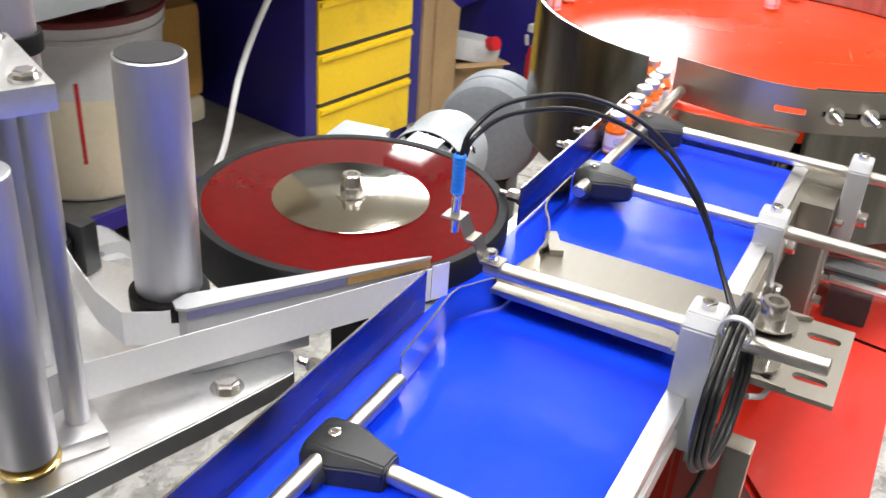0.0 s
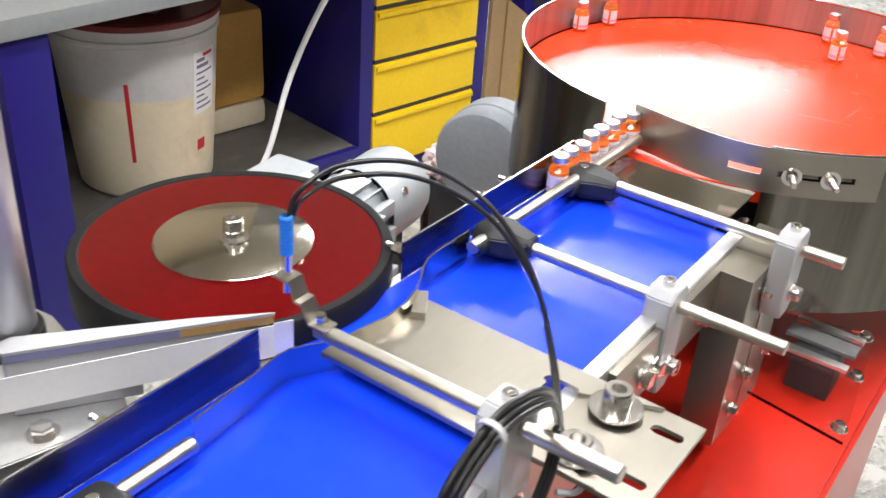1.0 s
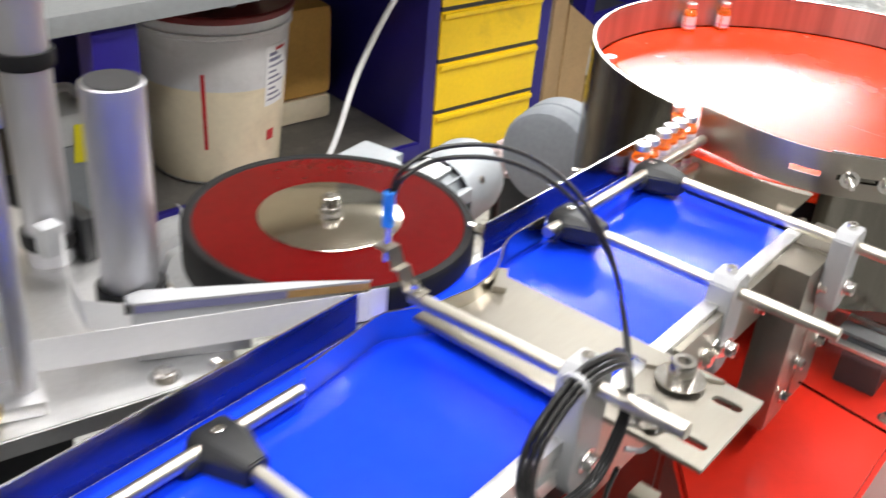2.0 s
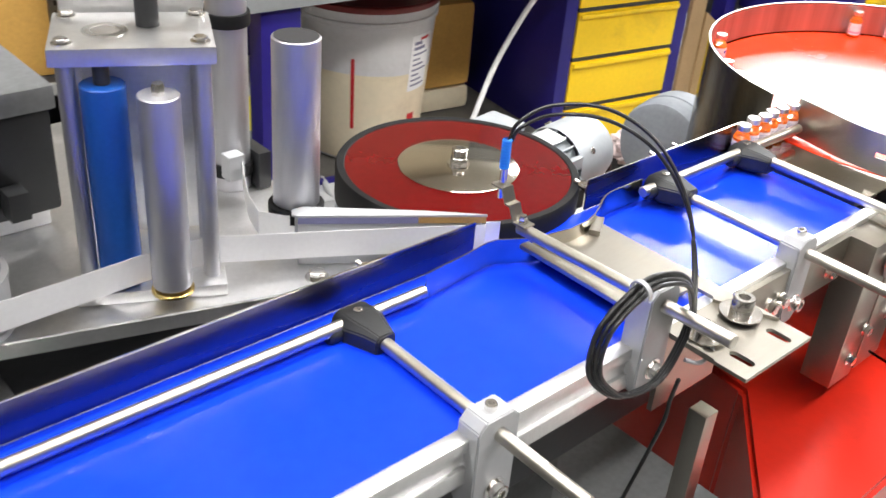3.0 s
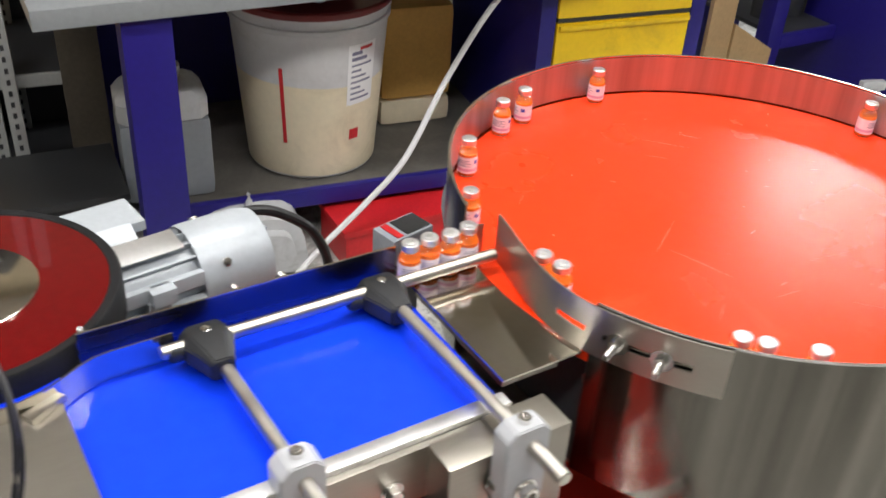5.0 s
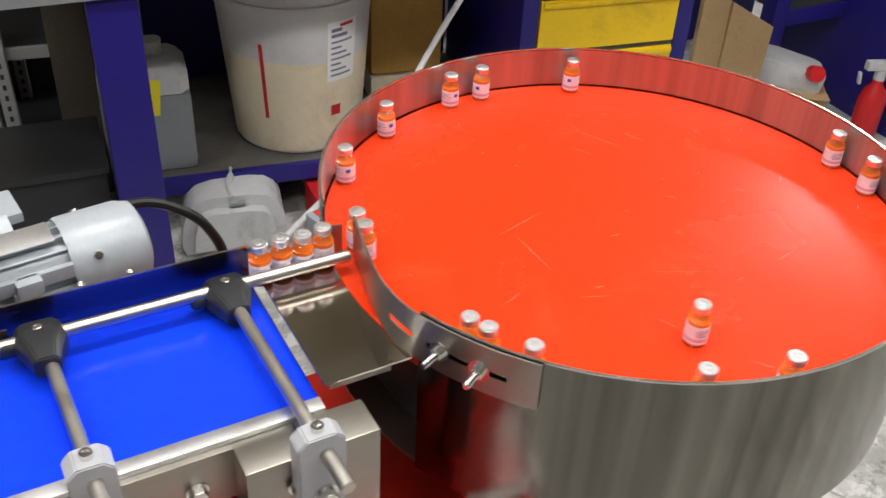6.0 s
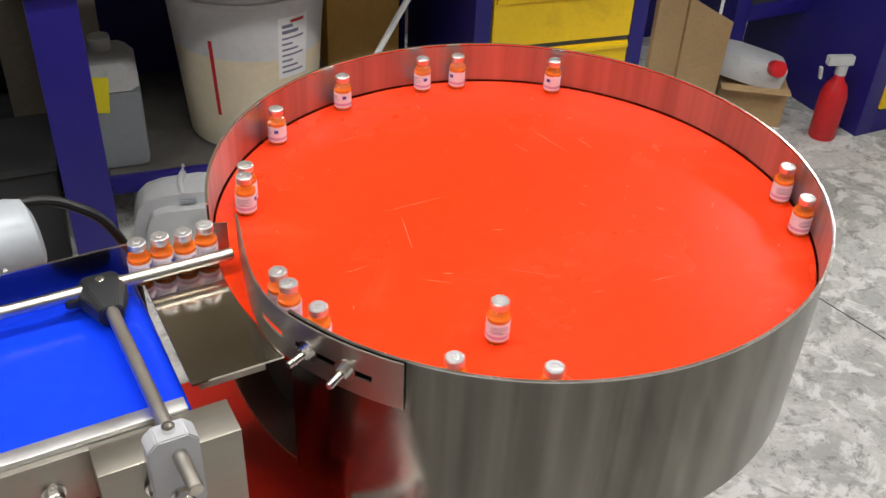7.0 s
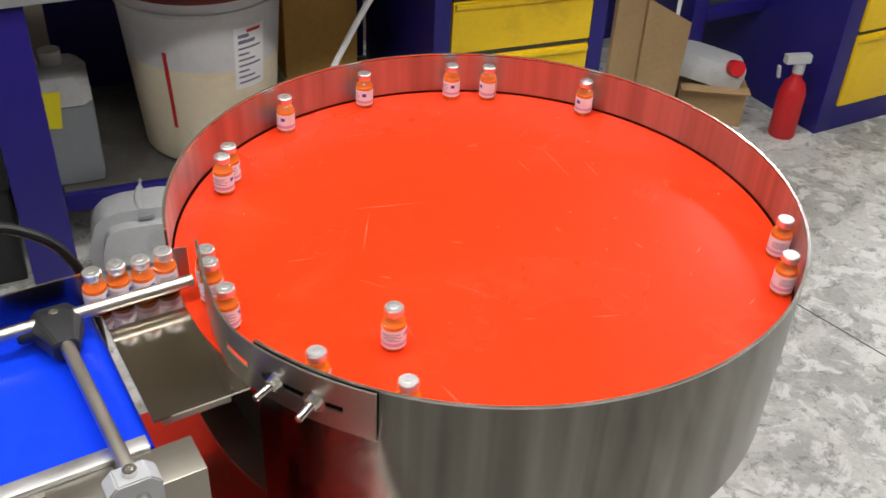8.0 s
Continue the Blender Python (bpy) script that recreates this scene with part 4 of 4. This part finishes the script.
part("body", prism([(-0.090, -0.125), (-0.270, -0.262), (-0.270, -0.318), (0.360, -0.318), (0.60, -0.20), (0.60, 0.12), (-0.06, 0.12)], 0.06, 0.690, bevel=0.006), RED_CABINET, cab)
part("plinth", box(-0.05, 0.55, -0.25, 0.10, 0.0, 0.0595), DARK, cab)
chan = thing("clear_cover", "clear plastic cover sheet with metal edge strips", "cover")
part("sheet", prism([(0.012, -0.316), (0.228, -0.288), (0.210, -0.190), (0.030, -0.208)], 0.7480, 0.7520), ACRYLIC, chan).visible_shadow = False
for x, w, mm in ((0.196, 0.010, ALU), (0.160, 0.026, GREY_BASE), (0.128, 0.012, ALU)):
    part("edge_strip", box(x, x + w, -0.284, -0.206, 0.7522, 0.7570, 0.001), mm, chan)
part("support", box(0.150, 0.200, -0.270, -0.220, 0.6905, 0.7478, 0.002), DARK, chan)
for x, y in ((0.030, -0.306), (0.130, -0.294), (0.215, -0.281)):
    hex_bolt(pose(x, y, 0.7522), 0.006, 0.006, chan, "bolt", 0.009)
sub = thing("steel_deck", "dark grey painted steel deck on legs", "deck")
part("deck", box(-1.45, -0.22, -0.46, 0.28, 0.600, 0.640, 0.003), GREY_BASE, sub)
part("apron", box(-1.45, -0.24, -0.44, -0.42, 0.30, 0.5995, 0.003), DARK, sub)
for x in (-1.4, -0.3):
    for y in (-0.40, 0.22):
        part("leg", box(x - 0.03, x + 0.03, y - 0.018, y + 0.03, 0.0, 0.5995, 0.003), DARK, sub)
part("connector", box(-0.36, -0.32, -0.27, -0.24, 0.6405, 0.70, 0.004), ALU, sub)
part("post", box(-0.350, -0.330, -0.215, -0.195, 0.6405, 0.839, 0.001), STEEL, sub)

# ---------------------------------------------------------------- workbench behind
BM = pose(1.25, 1.275, 0, 0, 0, -10)


def bench_thing(name, label, category, x, y, z=0.0, turn=0.0, group="", kind=""):
    return thing(name, label, category, BM @ pose(x, y, z, 0, 0, turn), group, kind)


bench = bench_thing("workbench", "blue steel workbench with a grey top and lower shelf", "workbench", 0, 0)
FRONT = BM.inverted() @ pose(0.145, 1.250, 0, 0, 0, -4.6)
part("worktop", box(-0.215, 1.72, -0.014, 0.76, 0.757, 0.798, 0.003, FRONT), PAINT_GREY, bench, "grey laminate worktop")
part("leg", box(-0.052, 0.050, 0.0, 0.06, 0.0, 0.7565, 0.003, FRONT), PAINT_BLUE, bench, "dark blue steel leg")
part("leg", box(-0.052, 0.050, 0.62, 0.68, 0.0, 0.7565, 0.003, FRONT), PAINT_BLUE, bench)
part("shelf", box(-1.0415, -0.082, 0.02, 0.60, 0.165, 0.180, 0.002), SHELF_GREY, bench, "grey lower shelf")
part("shelf_rail", box(-1.0415, -0.082, 0.0, 0.0195, 0.135, 0.182, 0.002), PAINT_BLUE, bench)
# dark panel added to close off the shaded space behind the shelf
part("back_panel", box(-1.02, -0.085, 0.612, 0.625, 0.10, 0.60), PAINT_BLUE, bench)
unit1 = bench_thing("drawer_unit", "dark blue drawer cabinet with yellow drawers", "drawer cabinet", 0, 0, group="drawer cabinets")
for nm, q in (("side_panel", (-0.080, -0.034, 0.004, 0.60, 0.0, 0.7565)), ("side_panel", (0.384, 0.430, 0.004, 0.60, 0.0, 0.7565)), ("plinth", (-0.0338, 0.3838, 0.02, 0.57, 0.0, 0.085)), ("top_rail", (-0.0338, 0.3838, 0.02, 0.57, 0.735, 0.7565)), ("back_panel", (-0.0338, 0.3838, 0.5705, 0.60, 0.0, 0.7565))):
    part(nm, box(*q, 0.002), PAINT_BLUE, unit1)
for z0, z1 in ((0.095, 0.262), (0.276, 0.422), (0.436, 0.578), (0.592, 0.728)):
    d = part("drawer", box(-0.030, 0.380, 0.0, 0.02, z0, z1, 0.003), PAINT_YELLOW, unit1, "yellow drawer front")
    part("lip", box(-0.026, 0.376, -0.010, -0.0005, z1 - 0.018, z1 - 0.004, 0.002), PAINT_YELLOW, d)
    part("slot", box(-0.028, 0.378, 0.003, 0.0195, z1 + 0.001, z1 + 0.012), DARK, d)

bucket = bench_thing("bucket", "translucent white bucket half full, with a dark red lid", "bucket", -0.640, 0.222, 0.1802)


def bucket_r(z):
    """The bucket's outside radius at a height."""
    return 0.172 + 0.080 * z


def bucket_sticker(z0, z1, a0, a1, out=0.0012, seg=10, bm=None):
    return lathe([(bucket_r(z0) + 0.0004, z0), (bucket_r(z0) + out, z0), (bucket_r(z1) + out, z1), (bucket_r(z1) + 0.0004, z1)], seg, closed=True, a0=a0, a1=a1, bm=bm)


part("body", lathe([(0, 0.0), (0.162, 0.0), (0.170, 0.006), (bucket_r(0.02), 0.020), (bucket_r(0.41), 0.410), (0.211, 0.414), (0.211, 0.424), (0.2065, 0.426), (0.2065, 0.438), (0.213, 0.440), (0.213, 0.452), (0, 0.452)], 64), BUCKET, bucket)
bm = lathe([(bucket_r(0.012) + 0.0002, 0.012), (bucket_r(0.012) + 0.0005, 0.012), (bucket_r(0.272) + 0.0005, 0.272), (bucket_r(0.272) + 0.0002, 0.272)], 64, closed=True)
for v in bm.verts:
    if v.co.z > 0.2:
        v.co.z += 0.005 * math.sin(2 * math.atan2(v.co.y, v.co.x) + 0.6)
part("filling", bm, CREAM, bucket, "cream contents showing through")
part("lid", lathe([(0, 0.4522), (0.214, 0.4522), (0.218, 0.458), (0.218, 0.468), (0.212, 0.472), (0.200, 0.466), (0, 0.466)], 64), RED_RIM, bucket, "dark red lid")
part("stripe", bucket_sticker(0.110, 0.322, -127.6, -124.6), RED_PLASTIC, bucket, "red scale stripe")
sticker = part("label", bucket_sticker(0.212, 0.378, -76, -50), WEB, bucket, "white paper label with dark print")
bm = bmesh.new()
for k in range(9):
    z = 0.226 + 0.0155 * k
    bucket_sticker(z, z + (0.009 if k > 6 else 0.005), -73, -54 - 5 * (k * 7 % 3), 0.0018, 6, bm)
part("print", bm, INK, sticker)
part("heading", bucket_sticker(0.362, 0.370, -66, -54, 0.0018, 6), RED_PLASTIC, sticker)
part("mark", bucket_sticker(0.110, 0.140, -72, -63, 0.0012, 6), RED_PLASTIC, bucket, "red warning mark")
for x, y, r in ((-0.74, 0.17, 0.028), (-0.67, 0.15, 0.034), (-0.59, 0.19, 0.026)):
    roll = bench_thing("pipe_offcut", "short grey pipe lying on the bucket lid", "pipe", x, y, 0.1802 + 0.4665 + r, -60, group="pipe offcuts")
    part("tube", lathe([(r * 0.75, -0.06), (r, -0.06), (r, 0.06), (r * 0.75, 0.06)], 24, Matrix.Rotation(radians(90), 4, "Y"), closed=True), PUMP_GREY, roll)
bag = bench_thing("yellowed_canister", "yellowed plastic canister behind the bucket", "canister", -0.30, 0.40, 0.1802)
part("body", box(-0.11, 0.11, -0.09, 0.09, 0.08, 0.36, 0.03), CARD_ORANGE, bag)
part("foot", box(-0.11, 0.11, -0.09, 0.09, 0.0, 0.079, 0.025), CREAM, bag)
can = bench_thing("canister", "grey plastic canister with a yellow label", "canister", -1.045, 0.135, 0.1802)
part("body", box(-0.110, 0.110, -0.085, 0.085, 0.0, 0.215, 0.022), GREY_PLASTIC, can)
rows, bm = [], bmesh.new()
for z, hx, hy in ((0.2152, 0.108, 0.083), (0.262, 0.108, 0.083), (0.285, 0.090, 0.070), (0.296, 0.055, 0.045)):
    rows.append([bm.verts.new((hx * x, hy * y, z)) for x, y in ((-1, -0.7), (-0.8, -1), (0.8, -1), (1, -0.7), (1, 0.7), (0.8, 1), (-0.8, 1), (-1, 0.7))])
for a, b in zip(rows, rows[1:]):
    for k in range(8):
        bm.faces.new((a[k], a[(k + 1) % 8], b[(k + 1) % 8], b[k]))
bm.faces.new(list(reversed(rows[0]))), bm.faces.new(rows[-1])
part("shoulder", bm, WHITE_PLASTIC, can, "empty pale upper part")
part("neck", rod((0.03, 0, 0.2965), (0.03, 0, 0.330), 0.026), WHITE_PLASTIC, can)
part("label", box(-0.075, 0.012, -0.0885, -0.0855, 0.165, 0.260, 0.001, pose(0, 0, 0, 0, 6, 0)), YELLOW_LABEL, can, "yellow label")
part("handle", sweep([(-0.075, 0, 0.29), (-0.06, 0, 0.322), (-0.02, 0, 0.324), (-0.002, 0, 0.297)], 0.011), WHITE_PLASTIC, can)
jug = thing("jerrycan", "dusty white plastic jerrycan lying on the floor", "jerrycan", pose(0.395, 1.415, 0, 0, 0, -14))
outline = [(-0.128, 0.0), (0.128, 0.0), (0.136, 0.03), (0.126, 0.11), (0.112, 0.145), (0.085, 0.165), (0.04, 0.172), (-0.05, 0.170), (-0.09, 0.160), (-0.114, 0.138), (-0.130, 0.09), (-0.138, 0.03)]
bm = prism(outline, -0.115, 0.115, Matrix(((1, 0, 0, 0), (0, 0, -1, 0), (0, 1, 0, 0), (0, 0, 0, 1))))
bmesh.ops.bevel(bm, geom=[e for e in bm.edges if abs(abs(e.verts[0].co.y) - 0.115) < 1e-4 and abs(e.verts[0].co.y - e.verts[1].co.y) < 1e-4], offset=0.030, segments=4, affect="EDGES")
part("body", bm, WHITE_PLASTIC, jug)
part("seam", sweep([(0.0, -0.085, 0.166), (-0.006, -0.03, 0.1735), (0.004, 0.03, 0.1735), (0.0, 0.085, 0.166)], 0.009), WHITE_PLASTIC, jug, "moulded grip along the top")
part("recess", box(-0.010, 0.030, -0.100, -0.090, 0.150, 0.1605, 0.002), GREY_PLASTIC, jug)
crate = thing("red_crate", "red plastic crate on the floor", "crate", pose(0.775, 1.345, 0, 0, 0, -4))
part("body", box(-0.175, 0.165, -0.095, 0.085, 0, 0.100, 0.006), RED_PLASTIC, crate)
part("lid", box(-0.182, 0.172, -0.102, 0.092, 0.1005, 0.118, 0.004), RED_PLASTIC, crate)
pump = thing("grey_motor", "grey painted motor with a round ribbed end", "motor", pose(0.345, 0.348, 0.0, 0, 0, 8))
MY = pose(0, 0, 0.722) @ Matrix.Rotation(radians(90), 4, "Y")
part("fan_cover", lathe([(0.0, 0.0), (0.070, 0.0), (0.080, 0.004), (0.085, 0.014), (0.085, 0.038), (0.0, 0.038)], 56, MY), PUMP_GREY, pump)
part("body", lathe([(0.0, 0.0382), (0.0825, 0.0382), (0.0865, 0.042), (0.0865, 0.078), (0.0, 0.078)], 56, MY), PUMP_GREY, pump)
part("end_shield", lathe([(0.0, 0.0782), (0.078, 0.0782), (0.078, 0.092), (0.0, 0.092)], 44, MY), DARK, pump, "dark end shield")
for k in range(20):
    part("fin", box(0.0925, 0.100, -0.0015, 0.0015, 0.030, 0.076, m=pose(0, 0, 0.722) @ Matrix.Rotation(radians(18 * k), 4, "X")), PUMP_GREY, pump)
part("plate", box(0.046, 0.070, -0.0895, -0.0868, 0.712, 0.735), ALU, pump, "metal rating plate")
part("stand", box(0.02, 0.09, -0.04, 0.04, 0.0, 0.640, 0.003), DARK, pump)
cloth = thing("cloth_bundle", "crumpled pale pink cloth on a dark stand", "cloth", pose(0.482, 0.478, 0.0))
bm = bmesh.new()
bmesh.ops.create_icosphere(bm, subdivisions=5, radius=1.0)
for v in bm.verts:
    n = noise.fractal(v.co * 2.2, 1.0, 2.0, 5)
    v.co = Vector((v.co.x * 0.062, v.co.y * 0.055, v.co.z * 0.034)) * (1 + 0.34 * n) + Vector((0, 0, 0.640))
part("cloth", bm, CLOTH, cloth)
part("stand", box(-0.03, 0.05, -0.04, 0.04, 0.0, 0.616), DARK, cloth)

# power cable hanging from the bench
cord = thing("white_cord", "white power cord hanging down from the bench", "cable")
part("cord", sweep([(1.16, 1.235, 0.84), (1.00, 1.255, 0.680), (0.89, 1.285, 0.485), (0.755, 1.245, 0.310), (0.650, 1.240, 0.215), (0.515, 1.235, 0.115), (0.40, 1.22, 0.030), (0.34, 1.20, 0.0085), (0.22, 1.16, 0.0085)], 0.0078), BUCKET, cord)

# rack and boxes to the west
rack = bench_thing("storage_rack", "grey perforated steel shelving rack with boxes", "rack", -1.385, 0.30)
for x, y in ((0.0, 0.0), (-0.048, 0.02), (-0.95, 0.0), (0.0, 0.42)):
    up = part("upright", box(x - 0.017, x + 0.017, y - 0.017, y + 0.017, 0.0, 2.0, 0.002), RACK, rack)
    bm = bmesh.new()
    for k in range(56):
        box(x - 0.0045, x + 0.0045, y - 0.0184, y - 0.0172, 0.04 + 0.03 * k, 0.054 + 0.03 * k, bm=bm)
    part("perforation", bm, DARK, up)
# shelves coloured dark to imitate the shade inside the rack
for z in (0.08, 0.405, 0.86, 1.4):
    part("shelf", box(-0.97, 0.13, 0.030, 0.44, z + 0.004, z + 0.030, 0.002), DARK, rack)
    part("shelf_edge", box(-0.97, 0.13, 0.0175, 0.0295, z, z + 0.032, 0.001), RACK, rack, "pale perforated shelf edge")
# dark sheet added in place of the gloom behind the rack
part("shade_sheet", box(-0.97, 0.30, 0.442, 0.45, 0.0, 2.0), DARK, rack)
# the lowest box is added, dark to imitate shade on that shelf
for x, y, z, h, mm, lb in ((-0.26, 0.24, 0.4375, 0.38, CARD_ORANGE, "ochre cardboard box on the storage rack"), (-0.66, 0.24, 0.4375, 0.34, CARD_ORANGE, "ochre cardboard box on the storage rack"), (-0.30, 0.24, 0.1125, 0.22, CARD_DARK, "dark box added on the lowest rack shelf to deepen its shade"), (-0.4, 0.24, 0.8925, 0.3, CARD, "brown cardboard box on the storage rack")):
    bx = bench_thing("cardboard_box", lb, "box", -1.385 + x, 0.30 + y, z + 0.0005, group="rack boxes")
    part("carton", box(-0.18, 0.18, -0.16, 0.16, 0, h, 0.004), mm, bx)
    part("tape", box(-0.03, 0.03, -0.1615, -0.1603, 0.0, h - 0.005), CARD, bx)
# added black box covers lit floor where the bench corner lies in shade
filler_box = thing("dark_filler_box", "black box added to darken the floor under the bench", "box", pose(-0.060, 1.560, 0, 0, 0, -6))
part("body", box(-0.170, 0.170, -0.130, 0.130, 0.0, 0.265, 0.012), BLACK, filler_box)
part("lid", box(-0.178, 0.178, -0.138, 0.138, 0.2652, 0.285, 0.006), BLACK, filler_box)
board = bench_thing("timber_board", "grey-brown board leaning behind the bench leg", "board", -1.212, 0.28)
part("board", box(-0.050, 0.050, 0.0, 0.025, 0.0, 1.2, 0.003), CARD_DARK, board)

# second bench to the east
big = bench_thing("cardboard_sheet", "tall folded cardboard standing beside the drawers", "cardboard", 0.62, 0.10)
bm = box(-0.15, -0.002, 0.0, 0.012, 0.0, 0.95, m=pose(0, 0, 0, 0, 0, 25))
prism([(0.0, 0.0), (0.185, 0.0), (0.205, 0.375), (0.0, 0.490)], -0.006, 0.006, pose(0.002, 0, 0, 0, 0, 14) @ Matrix(((1, 0, 0, 0), (0, 0, -1, 0), (0, 1, 0, 0), (0, 0, 0, 1))), bm)
part("sheet", bm, CARD, big)
bench2 = bench_thing("workbench", "blue steel workbench with a dark lower shelf", "workbench", 0.95, 0.28, 0, 8)
part("worktop", box(-0.05, 1.2, -0.03, 0.6, 0.683, 0.722, 0.003), PAINT_GREY, bench2)
part("leg", box(-0.03, 0.03, 0.0, 0.06, 0.0, 0.6825, 0.003), PAINT_BLUE, bench2)
part("shelf", box(0.031, 0.46, 0.02, 0.60, 0.335, 0.350, 0.002), DARK, bench2)
part("shelf_rail", box(0.031, 0.46, 0.0, 0.0195, 0.305, 0.352, 0.002), PAINT_BLUE, bench2)
part("back_panel", box(0.031, 0.46, 0.585, 0.60, 0.0, 0.68), PAINT_BLUE, bench2)
unit2 = thing("drawer_unit", "dark blue drawer cabinet with yellow drawers", "drawer cabinet", pose(2.575, 1.032, 0, 0, 0, -3), "drawer cabinets")
for nm, q in (("side_panel", (-0.070, -0.002, 0.004, 0.60, 0.0, 0.70)), ("side_panel", (0.41, 0.46, 0.004, 0.60, 0.0, 0.70)), ("plinth", (-0.0018, 0.4098, 0.004, 0.57, 0.0, 0.085)), ("back_panel", (-0.0018, 0.4098, 0.5705, 0.60, 0.0, 0.70))):
    part(nm, box(*q, 0.002), PAINT_BLUE, unit2)
for z0, z1 in ((0.090, 0.335), (0.349, 0.500), (0.514, 0.690)):
    d = part("drawer", box(0.0, 0.408, -0.004, 0.02, z0, z1, 0.003), PAINT_YELLOW, unit2, "yellow drawer front")
    part("lip", box(0.004, 0.404, -0.014, -0.0045, z1 - 0.018, z1 - 0.004, 0.002), PAINT_YELLOW, d)
    part("slot", box(0.002, 0.406, 0.003, 0.0195, z1 + 0.001, z1 + 0.012), DARK, d)
spray = thing("spray_bottle", "red spray bottle with a white trigger head", "bottle", pose(2.405, 1.090, 0, 0, 0, 160))
part("body", lathe([(0, 0), (0.040, 0), (0.043, 0.006), (0.043, 0.150), (0.034, 0.185), (0.018, 0.205), (0.016, 0.222), (0, 0.222)], 36), RED_PLASTIC, spray)
part("collar", rod((0, 0, 0.222), (0, 0, 0.255), 0.018), WHITE_PLASTIC, spray)
part("trigger_head", box(-0.030, 0.055, -0.013, 0.013, 0.2552, 0.285, 0.005), WHITE_PLASTIC, spray, "white trigger head")
part("trigger", box(0.026, 0.034, -0.007, 0.007, 0.215, 0.255, 0.002, pose(0.005, 0, 0, 0, 8)), WHITE_PLASTIC, spray)
carton = thing("cardboard_box", "open brown cardboard box on the floor", "box", pose(2.226, 1.255, 0, 0, 0, -37))
part("carton", box(-0.11, 0.11, 0.0, 0.20, 0.0, 0.138, 0.003), CARD, carton)
part("flap", box(-0.11, 0.11, -0.050, 0.0, 0.1385, 0.142, m=pose(0, 0, 0.0)), CARD, carton)
jug2 = thing("canister", "white canister with a red cap tilted on a box", "canister", pose(2.236, 1.318, 0.190, 0, 0, -37))
part("body", box(-0.15, 0.12, -0.07, 0.07, -0.045, 0.045, 0.03, pose(0, 0, 0, 0, 14)), WHITE_PLASTIC, jug2)
part("cap", rod((0.075, -0.055, 0.018), (0.085, -0.088, 0.030), 0.026), RED_PLASTIC, jug2, "red screw cap")
for x, r in ((0.12, 0.045), (0.22, 0.06), (0.33, 0.05)):
    jar = thing("dark_jar", "small dark jar on the bench shelf", "jar", bench2.matrix_world @ pose(x, 0.18, 0.3505), "dark jars")
    part("body", lathe([(0, 0), (r, 0), (r, 0.09), (r * 0.7, 0.11), (0, 0.11)], 28), DARK, jar)
    part("lid", rod((0, 0, 0.1102), (0, 0, 0.13), r * 0.72), PUMP_GREY, jar)


# ---------------------------------------------------------------- what moves
def motions():
    walk(disc, [(t, pose(TC.x, TC.y, 0, 0, 0, RATE * (t - 8.0))) for t in (0.0, 2.0, 4.0, 6.0, 8.0)])
    for v, rows in VIALS:
        walk(v, rows)


motions()
